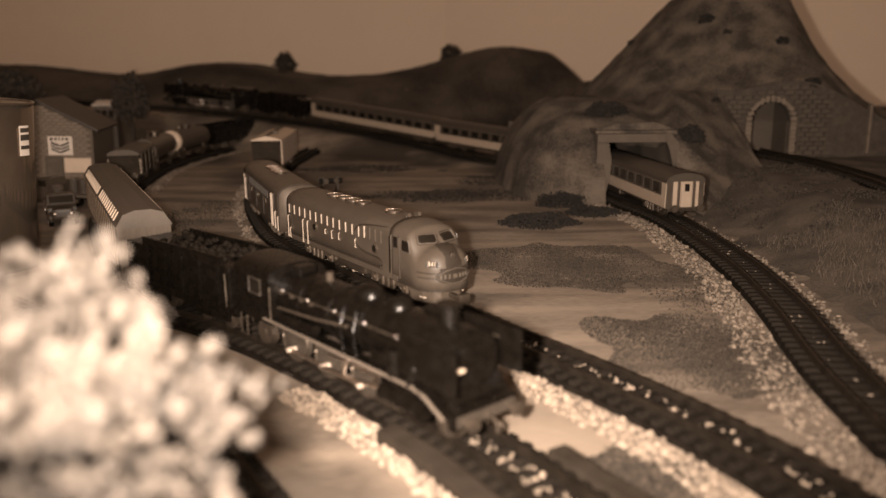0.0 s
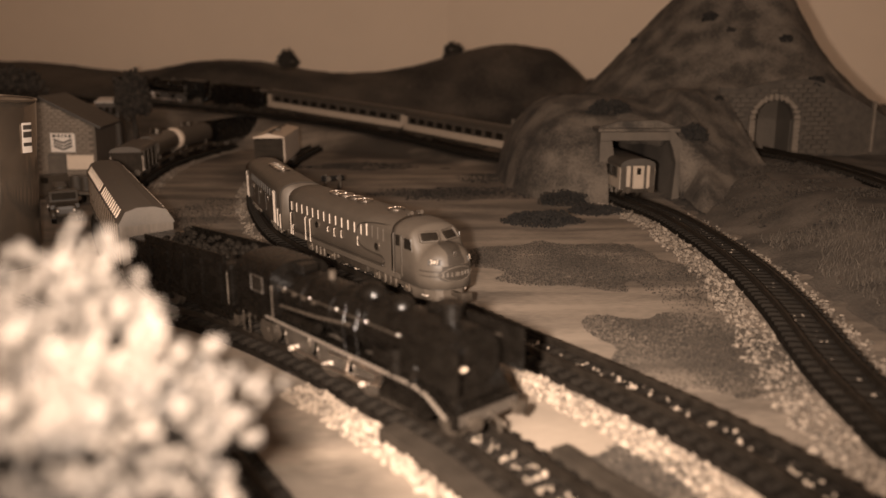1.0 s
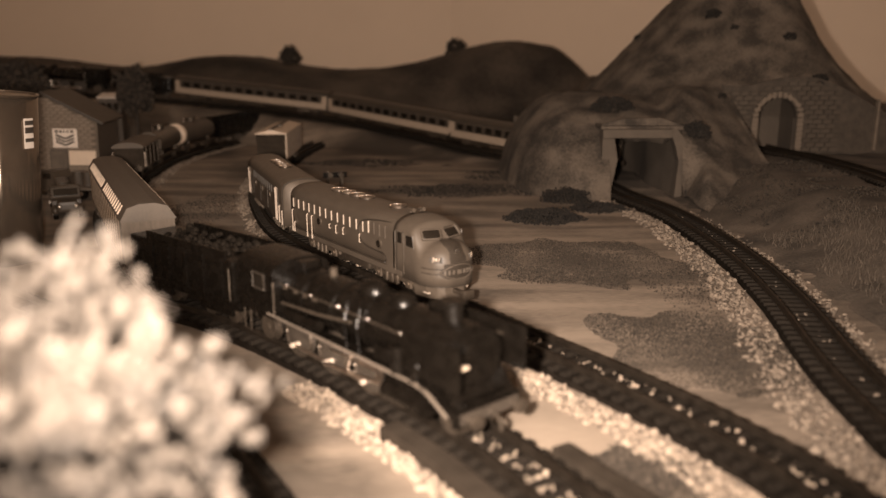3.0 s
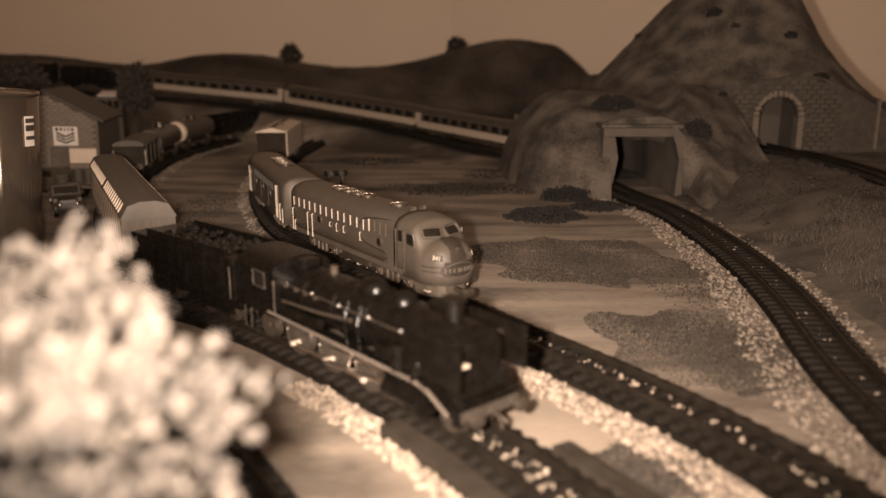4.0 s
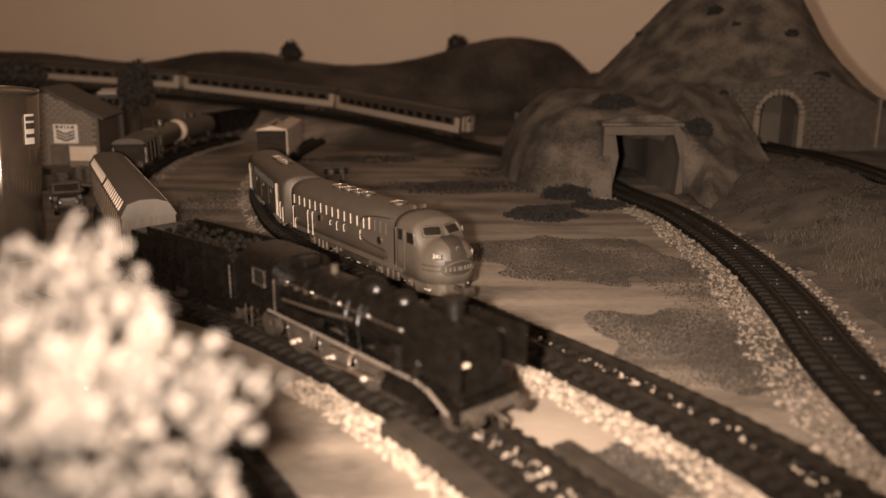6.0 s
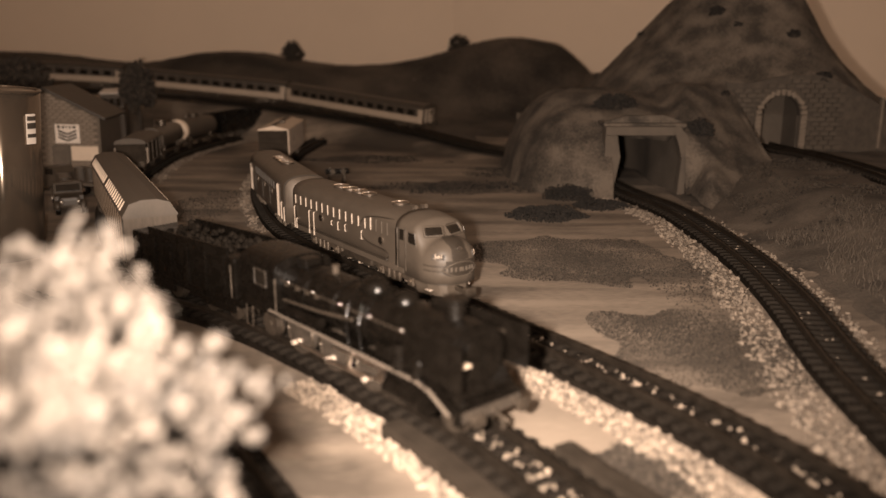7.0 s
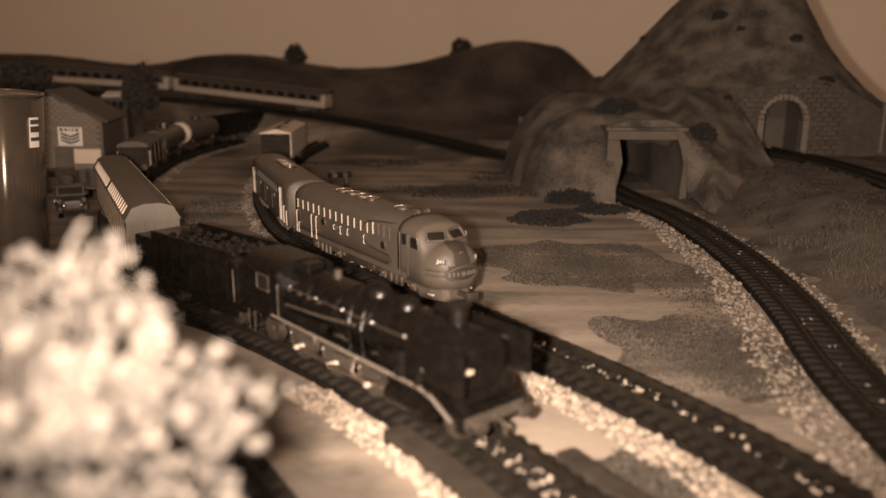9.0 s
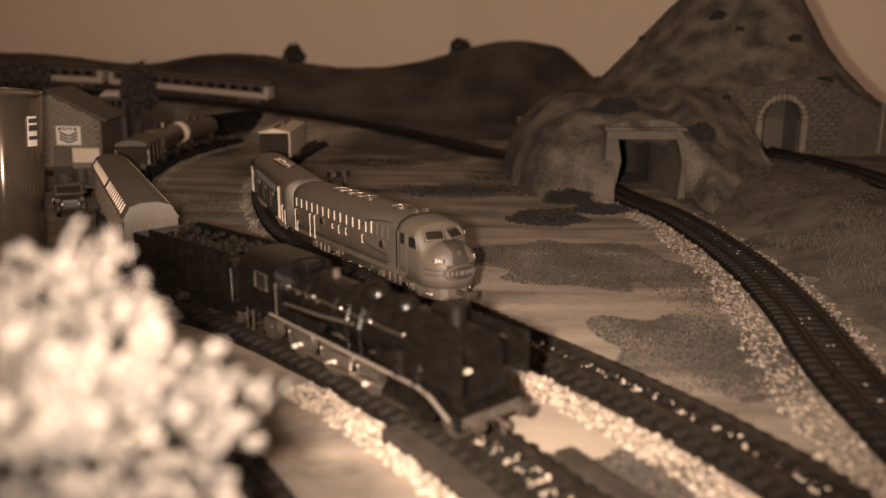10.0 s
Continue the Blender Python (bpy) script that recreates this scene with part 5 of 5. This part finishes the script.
def upper_portal():
    p = tagged(new("stone_portal"), "arched stone tunnel portal in a masonry wall", "tunnel portal", "tunnel portals of the mountain")
    def top(x):
        return min(on_mountain(x, ARCH_Y + 0.004) + 0.003, 0.150)
    # wall with the arch cut through
    bm = bmesh.new()
    y0, y1 = ARCH_Y - 0.004, ARCH_Y + 0.004
    def column(xa, xb, za, zb, zc, zd):
        v = [bm.verts.new(c) for c in ((xa, y0, za), (xb, y0, zb), (xb, y0, zd), (xa, y0, zc), (xa, y1, za), (xb, y1, zb), (xb, y1, zd), (xa, y1, zc))]
        for f in ((0, 1, 2, 3), (7, 6, 5, 4), (0, 4, 5, 1), (3, 2, 6, 7)):
            bm.faces.new([v[i] for i in f])
    xs = sorted({*np.linspace(0.325, 0.70, 60).tolist(), *[ARCH_X + ARCH_R * math.sin(a) for a in np.linspace(-math.pi / 2, math.pi / 2, 17)]})
    def under(x):
        d = abs(x - ARCH_X)
        return ARCH_SPRING + math.sqrt(max(0, ARCH_R ** 2 - d * d)) if d < ARCH_R - 1e-6 else ARCH_BASE - 0.02
    for xa, xb in zip(xs, xs[1:]):
        if abs((xa + xb) / 2 - ARCH_X) < ARCH_R:
            ua, ub = ARCH_SPRING + math.sqrt(max(0, ARCH_R ** 2 - (xa - ARCH_X) ** 2)), ARCH_SPRING + math.sqrt(max(0, ARCH_R ** 2 - (xb - ARCH_X) ** 2))
        else:
            ua = ub = ARCH_BASE - 0.02
        column(xa, xb, ua, ub, max(top(xa), ua + 0.001), max(top(xb), ub + 0.001))
    bmesh.ops.remove_doubles(bm, verts=bm.verts, dist=1e-6)
    part("retaining_wall", bm, M_STONE_D, p, "dark masonry card wall")
    vous = mesh_of(box((0, 0, 0), (0.0072, 0.0040, 0.0050), 0.0006), "voussoir", M_STONE)
    for k in range(13):
        a = math.pi * (k + 0.5) / 13
        r = ARCH_R + 0.0034
        shared("voussoir", vous, Matrix.Translation((ARCH_X - r * math.cos(a), ARCH_Y - 0.0060, ARCH_SPRING + r * math.sin(a))) @ Matrix.Rotation(math.pi - a, 4, "Y"), p)
    for sgn in (-1, 1):
        for k in range(8):
            shared("voussoir", vous, Matrix.Translation((ARCH_X + sgn * (ARCH_R + 0.0034), ARCH_Y - 0.0060, ARCH_SPRING - 0.0025 - 0.0051 * k)), p)
    rng = random.Random(8)
    blk = [mesh_of(box((0, 0, 0), (l, 0.0026, 0.0047), 0.0005), "stone_block", M_STONE_D) for l in (0.0082, 0.0094, 0.0106)]
    n = 0
    z = ARCH_BASE + 0.006
    row = 0
    while z < 0.16:
        x = 0.338 + (row % 2) * 0.005
        while x < 0.462:
            d = math.hypot(x - ARCH_X, max(0, z - ARCH_SPRING))
            if d > ARCH_R + 0.0105 and z < min(top(x) - 0.006, 0.1175) and n < 290:
                shared("stone_block", blk[rng.randrange(3)], pose(x, ARCH_Y - 0.0046 - rng.uniform(0, 0.0006), z, rng.uniform(-2, 2), rng.uniform(-1, 1), 0), p)
                n += 1
            x += 0.0109
        z += 0.0054
        row += 1
    part("pilaster", box((0.505, ARCH_Y - 0.005, 0.064), (0.0030, 0.006, 0.058), 0.0005), M_STONE, p, "slim pale pilaster strip")
    part("lining", box((ARCH_X, ARCH_Y + 0.050, 0.065), (0.060, 0.003, 0.085), 0.0005), M_LINING, p, "plain board deep inside the arch")
    for sgn in (-1, 1):
        part("lining", box((ARCH_X + sgn * (ARCH_R + 0.004), ARCH_Y + 0.028, 0.060), (0.003, 0.046, 0.075), 0.0005), M_LINING, p, "tunnel side lining")
    return p


upper_portal()


def fleck_place(rng):
    x, y = rng.uniform(0.25, 0.52), rng.uniform(0.78, 1.05)
    h = on_mountain(x, y)
    return None if (h < 0.02 or (y < 0.94 and x > spur_edge(y) - 0.004)) else (x, y, h + 0.002)


stones("plaster_fleck", R, fleck_place, 260, 0.0003, 0.0006, M_WOOD, "small pale flecks on the mountain plaster", "plaster")

# ---- yard buildings ----


def sign_board(parent, m, w, h, name="sign"):
    sg = part(name, box((0, 0, 0), (w, 0.0010, h), 0.0002), M_WHITE, parent, "white printed sign with a dark chevron")
    sg.matrix_basis = m
    bars = [(-0.34, 0.13), (-0.16, 0.09), (-0.02, 0.05), (0.12, 0.07), (0.29, 0.12)]
    for x, bw in bars:
        part("print_bar", box((x * w, -0.0007, 0.36 * h), (bw * w, 0.0004, 0.14 * h)), M_PRINT, sg)
    for k in range(3):
        z = 0.08 - 0.17 * k
        for s in (-1, 1):
            b = part("chevron_bar", box((0, 0, 0), (0.40 * w, 0.0004, 0.10 * h)), M_PRINT if k != 1 else M_BROWN, sg)
            b.matrix_basis = pose(s * 0.19 * w, -0.0007 - 0.0001 * k, z * h, 0, s * -24, 0)
    return sg


def brick_house():
    ho = tagged(new("brick_house"), "small brick yard building with pitched dark roof", "building")
    w, d, eave, apex = 0.058, 0.105, 0.070, 0.100
    outline = [(-w, -0.002), (w, -0.002), (w, eave), (0, apex), (-w, eave)]
    part("wall", prism(outline, 0.0, d), M_MORTAR, ho, "brown brick wall")
    for sgn in (-1, 1):
        ang = math.degrees(math.atan2(apex - eave, w))
        rf = box((0, 0, 0), (math.hypot(w, apex - eave) + 0.010, d + 0.012, 0.0030), 0.0005)
        ob = part("roof", rf, M_CROOF, ho, "dark roof slope")
        ob.matrix_basis = pose(sgn * (w / 2 + 0.003), d / 2, (eave + apex) / 2 + 0.0012, 0, sgn * ang, 0)
    part("ridge", cyl((0, -0.005, apex + 0.002), (0, d + 0.005, apex + 0.002), 0.0022, 8), M_CROOF, ho)
    part("door", box((0.014, -0.0010, 0.0170), (0.017, 0.0024, 0.038), 0.0004), M_WOOD, ho, "pale wooden door")
    fr = part("door_frame", box((0.014, -0.0006, 0.0180), (0.020, 0.0014, 0.040), 0.0003), M_BROWN, ho)
    part("shutter", box((0.040, -0.0012, 0.0280), (0.030, 0.0026, 0.0170), 0.0005), M_CREAM, ho, "pale board beside the door")
    part("opening", box((-0.018, -0.0008, 0.0290), (0.018, 0.0022, 0.066), 0.0004), M_GLASS, ho, "tall dark doorway")
    sign_board(ho, pose(0.022, -0.0016, 0.0510), 0.027, 0.022)
    # courses of brick on the gable
    br = mesh_of(box((0, 0, 0), (0.0074, 0.0016, 0.0030), 0.0003), "brick", M_BRICK)
    z, row = 0.0015, 0
    while z < apex - 0.003:
        half = w if z < eave else w * (apex - z) / (apex - eave)
        x = -0.0045 + (row % 2) * 0.004
        while x < half - 0.0035:
            shared("brick", br, pose(x, -0.0004, z), ho)
            x += 0.0080
        z += 0.0036
        row += 1
    ho.matrix_basis = pose(-0.467, 0.932, 0.0, 0, 2.0, 10)
    return ho


brick_house()


def silo():
    so = tagged(new("silo"), "tall shiny metal silo with a printed sign", "silo")
    r, h = 0.0262, 0.119
    bm = cyl((0, 0, -0.002), (0, 0, h), r, 64)
    part("tank", bm, M_SILO, so, "polished grey metal tank", False)
    for p in so.children:
        for f in p.data.polygons:
            f.use_smooth = abs(f.normal.z) < 0.5
    part("rim", tube([(r * math.cos(a), r * math.sin(a), h) for a in np.linspace(0, math.tau, 49)], 0.0010, 6), M_SILO, so)
    a0 = -0.28
    n, sw, sh = 8, 0.29, 0.0205
    rings = []
    for k in range(n + 1):
        a = a0 - sw / 2 + sw * k / n
        rings.append([((r + e) * math.cos(a), (r + e) * math.sin(a), z) for e, z in ((0.0002, 0.084), (0.0010, 0.084), (0.0010, 0.084 + sh), (0.0002, 0.084 + sh))])
    sg = part("sign", loft(rings), M_WHITE, so, "white printed sign on the silo")
    for z, hh in ((0.100, 0.0030), (0.0945, 0.0040), (0.0885, 0.0025)):
        rr = []
        for k in range(5):
            a = a0 - 0.13 + 0.26 * k / 4
            rr.append([((r + e) * math.cos(a), (r + e) * math.sin(a), q) for e, q in ((0.0006, z), (0.0014, z), (0.0014, z + hh), (0.0006, z + hh))])
        part("print_bar", loft(rr), M_PRINT, sg)
    so.matrix_basis = pose(-0.3175, 0.555, 0.0, 0, 4.6, 0)
    return so


silo()


def lorry(label, m):
    v = tagged(new("model_lorry"), label, "lorry")
    cabp = [(0.0, 0.006), (0.026, 0.006), (0.026, 0.016), (0.021, 0.018), (0.017, 0.027), (0.004, 0.027), (0.0, 0.020)]
    part("cab", prism(cabp, -0.012, 0.012), M_COACH, v, "dark rounded cab")
    part("bonnet", box((0.031, 0, 0.0115), (0.014, 0.018, 0.010), 0.003), M_COACH, v)
    for sgn in (-1, 1):
        part("side_window", box((0.0105, sgn * 0.0121, 0.0220), (0.010, 0.0006, 0.006), 0.0003), M_GLASS, v)
        part("mudguard", ball((0.031, sgn * 0.0105, 0.0085), (0.008, 0.0035, 0.005)), M_COACH, v, "", True)
        part("headlight", ball((0.0385, sgn * 0.0070, 0.0125), (0.0012, 0.0016, 0.0016)), M_BRIGHT, v)
        for x in (0.031, -0.034):
            wh = part("wheel", cyl((x, sgn * 0.0085, 0.0058), (x, sgn * 0.0125, 0.0058), 0.0058, 18), M_BLACK, v)
            part("hub", cyl((x, sgn * 0.0120, 0.0058), (x, sgn * 0.0130, 0.0058), 0.0022, 10), M_BRIGHT, wh)
    part("windscreen", box((0.0195, 0, 0.0225), (0.0010, 0.020, 0.0065), 0.0003, rot=Matrix.Rotation(math.radians(-22), 4, "Y")), M_GLASS, v)
    part("load_bed", box((-0.030, 0, 0.0110), (0.052, 0.026, 0.0030), 0.0004), M_WOOD, v)
    part("chassis", box((-0.010, 0, 0.0080), (0.085, 0.010, 0.0030), 0.0003), M_BLACK, v)
    for k in range(3):
        part("barrel", cyl((-0.046 + 0.013 * k, 0.0, 0.0125), (-0.046 + 0.013 * k, 0.0, 0.0270), 0.0060, 16), M_COACH, v)
    v.matrix_basis = m
    return v


lorry("dark model lorry loaded with barrels beside the silo", pose(-0.355, 0.735, 0.0, 0, 0, -62))
lorry("dark model lorry parked behind the silo", pose(-0.400, 0.83, 0.0, 0, 0, 160))


def buffer_stop():
    b = tagged(new("buffer_stop"), "small dark buffer stop behind the diesel train", "buffer stop")
    for sgn in (-1, 1):
        part("post", box((0, sgn * 0.008, 0.010), (0.0024, 0.0024, 0.022), 0.0003), M_IRON, b)
        part("brace", cyl((0, sgn * 0.008, 0.016), (0.014, sgn * 0.008, 0.0), 0.0012, 6), M_IRON, b)
        part("buffer_head", cyl((0, sgn * 0.006, 0.0165), (-0.005, sgn * 0.006, 0.0165), 0.0028, 12), M_IRON, b)
    part("beam", box((0, 0, 0.0165), (0.0030, 0.026, 0.0060), 0.0004), M_BLACK, b)
    b.matrix_basis = pose(-0.118, 0.865, 0.0, 0, 0, 110)
    return b


buffer_stop()


def glint_roof_box():
    s = tagged(new("signal_box"), "made-up narrow lineside box, its roof painted white for a glint", "signal box")
    part("wall", box((0, 0, 0.039), (0.034, 0.030, 0.080), 0.0005), M_BROWN, s)
    # white roof on an invented box, painted where a bright glint lies
    rf = part("roof", box((0, 0, 0), (0.036, 0.036, 0.0020), 0.0004), M_WHITE, s, "white-painted roof in place of a glint")
    rf.matrix_basis = pose(0, 0, 0.0825, 9, 0, 0)
    for k in range(3):
        part("window", box((-0.010 + 0.010 * k, -0.0152, 0.066), (0.008, 0.0008, 0.012), 0.0002), M_GLASS, s)
    s.matrix_basis = pose(-0.535, 1.30, float(ground_height(-0.535, 1.30)), 0, 0, 8)
    return s


glint_roof_box()

# ---- trees ----


def tree(x, y, h, r, label, seed, material=None, tall=1.0, count=420, z=None):
    t = tagged(new("tree"), label, "tree", "trees of the layout")
    rng = random.Random(seed)
    z0 = float(ground_height(x, y)) if z is None else z
    trunk = tube([(0, 0, -0.004), (0.001, 0, h * 0.3), (0, 0.001, h * 0.6), (0, 0, h * 0.85)], h * 0.028, 7)
    for k in range(6):
        a = k * 1.1 + seed
        tube([(0, 0, h * (0.35 + 0.07 * k)), (r * 0.35 * math.cos(a), r * 0.35 * math.sin(a), h * (0.48 + 0.07 * k)), (r * 0.7 * math.cos(a), r * 0.7 * math.sin(a), h * (0.55 + 0.07 * k))], h * 0.010, 5, trunk)
    part("trunk", trunk, M_TRUNK, t)
    def place(g):
        a, b = g.uniform(0, math.tau), math.acos(g.uniform(-0.75, 1))
        n = 1 + 0.38 * noise.noise((math.cos(a) * 1.6 + seed, math.sin(a) * 1.6, b * 1.4))
        k = g.uniform(0.35, 1.0) ** 0.6
        return (r * k * n * math.sin(b) * math.cos(a), r * k * n * math.sin(b) * math.sin(a), h - r * tall + r * tall * k * n * math.cos(b))
    cr = stones("crown", rng, place, count, r * 0.07, r * 0.17, material or M_LEAF, "crown of small foam leaf clumps", "", 0.9)
    del cr["label"]
    cr.parent = t
    t.matrix_basis = pose(x, y, z0)
    return t


tree(-0.333, 1.79, 0.044, 0.0225, "dark round tree alone on the hill ridge", 1)
tree(0.030, 1.80, 0.030, 0.0215, "dark tree on the hill slope by the wall", 2)
tree(-0.655, 1.25, 0.137, 0.036, "tall dark tree behind the yard", 3, tall=1.1, z=0.0, count=1400)
tree(-0.478, 1.25, 0.127, 0.026, "dark bushy tree beside the main line", 4, tall=1.5, z=0.0, count=1000)
tree(-0.98, 1.60, 0.050, 0.045, "broad dark tree at the end of the board", 5, tall=0.7)


def near_tree():
    """The pale lichen tree close to the lens."""
    t = tagged(new("lichen_tree"), "pale lichen tree with knobbly bright foliage", "tree")
    c, r = (-0.0780, 0.131, 0.0725), 0.0405
    rng = random.Random(77)
    trunk = tube([(c[0], c[1], -0.003), (c[0] + 0.001, c[1], 0.03), (c[0], c[1] + 0.001, 0.06), (c[0], c[1], 0.085)], 0.0028, 8)
    vs, fs = [], []
    def sprig(a, b, r0, r1):
        """A knobbly tapered lobe of lichen, eight-sided."""
        d = (b - a)
        q = d.to_track_quat("Z", "Y").to_matrix()
        k, rows = len(vs), 5
        for i in range(rows):
            f = i / (rows - 1)
            rad = (r0 + (r1 - r0) * f) * (0.35 if i == 0 else 0.55 if i == rows - 1 else 1.0)
            p = a + d * f + Vector((rng.gauss(0, 1), rng.gauss(0, 1), rng.gauss(0, 1))) * r0 * 0.25
            for j in range(8):
                w = rad * rng.uniform(0.75, 1.25)
                vs.append(p + q @ Vector((w * math.cos(j * math.tau / 8), w * math.sin(j * math.tau / 8), 0)))
        for i in range(rows - 1):
            for j in range(8):
                fs.append((k + i * 8 + j, k + i * 8 + (j + 1) % 8, k + i * 8 + 8 + (j + 1) % 8, k + i * 8 + 8 + j))
        fs.append(tuple(k + 7 - j for j in range(8)))
        fs.append(tuple(k + (rows - 1) * 8 + j for j in range(8)))
    for k in range(230):
        a, b = rng.uniform(0, math.tau), math.acos(rng.uniform(-0.8, 1))
        d = Vector((math.sin(b) * math.cos(a), math.sin(b) * math.sin(a), math.cos(b)))
        n = 1 + 0.24 * noise.noise((d.x * 1.7, d.y * 1.7, d.z * 1.7 + 2))
        e = Vector(c) + d * r * n * rng.uniform(0.80, 1.0)
        m = Vector(c) + d * r * 0.45 + Vector((rng.uniform(-1, 1), rng.uniform(-1, 1), rng.uniform(-1, 1))) * 0.004
        if k < 110:
            tube([Vector(c) - Vector((0, 0, 0.012)), m, e], 0.0007, 5, trunk)
        # each twig ends in a fan of forked lobes
        for _ in range(rng.randrange(12, 22)):
            s = m.lerp(e, rng.uniform(0.35, 1.0)) + Vector((rng.gauss(0, 1), rng.gauss(0, 1), rng.gauss(0, 1))) * 0.0028
            if noise.noise((s.x * 75, s.y * 75, s.z * 75 + 3)) < -0.06:
                continue
            g = (d * rng.uniform(0.2, 1.0) + Vector((rng.gauss(0, 0.6), rng.gauss(0, 0.6), rng.gauss(0, 0.6)))).normalized()
            ln = rng.uniform(0.0018, 0.0050)
            r0 = rng.uniform(0.0006, 0.0017)
            sprig(s, s + g * ln, r0, r0 * 0.8)
            for _ in range(2):
                g2 = (g + Vector((rng.gauss(0, 0.7), rng.gauss(0, 0.7), rng.gauss(0, 0.7)))).normalized()
                sprig(s + g * ln * 0.6, s + g * ln * 0.6 + g2 * ln * 0.6, r0 * 0.8, r0 * 0.6)
    part("trunk", trunk, M_TRUNK, t)
    me = bpy.data.meshes.new("crown")
    me.from_pydata([tuple(v) for v in vs], [], fs)
    for p in me.polygons:
        p.use_smooth = True
    me.materials.append(M_LICHEN)
    cr = tagged(new("crown", me), "pale knobbly lichen lobes", kind="stuff")
    cr.parent = t
    return t


near_tree()

# ---- the moving train ----
COACH_PITCH, COACH_L = 0.303, 0.294
coach_a = coach()
coach_b = copy_thing(coach_a, Matrix())
coach_c = copy_thing(coach_a, Matrix())
engine_far = copy_thing(engine_near, Matrix())
tender_far = copy_thing(tender_near, Matrix())
tagged(engine_far, "black steam locomotive hauling the passenger coaches")
tagged(tender_far, "black tender between the engine and the coaches")

# seconds, and where the tail of the last coach stands along the main line
TAIL = [(0, 0.553), (1, 0.643), (2, 0.739), (2.7, 0.802), (4, 0.923), (4.5, 0.971), (5.5, 1.063), (7, 1.221), (7.5, 1.277), (8, 1.337), (9, 1.448), (10, 1.560)]


def motions():
    ts, ss = [a for a, _ in TAIL], [b for _, b in TAIL]
    curve = np.polyfit(ts, ss, 4)
    steps = [0.5 * k for k in range(21)]
    for thing, back, length in ((coach_c, 0.0, COACH_L), (coach_b, COACH_PITCH, COACH_L), (coach_a, 2 * COACH_PITCH, COACH_L),
                                (tender_far, 3 * COACH_PITCH, 0.108), (engine_far, 3 * COACH_PITCH + 0.110, 0.168)):
        rows = []
        for t in steps:
            s = float(np.polyval(curve, t)) + back
            m = MAIN.stand(s + 0.1 * length, s + 0.9 * length)
            rows.append((t, m @ Matrix.Translation((-length / 2, 0, 0))))
        walk(thing, rows)


motions()
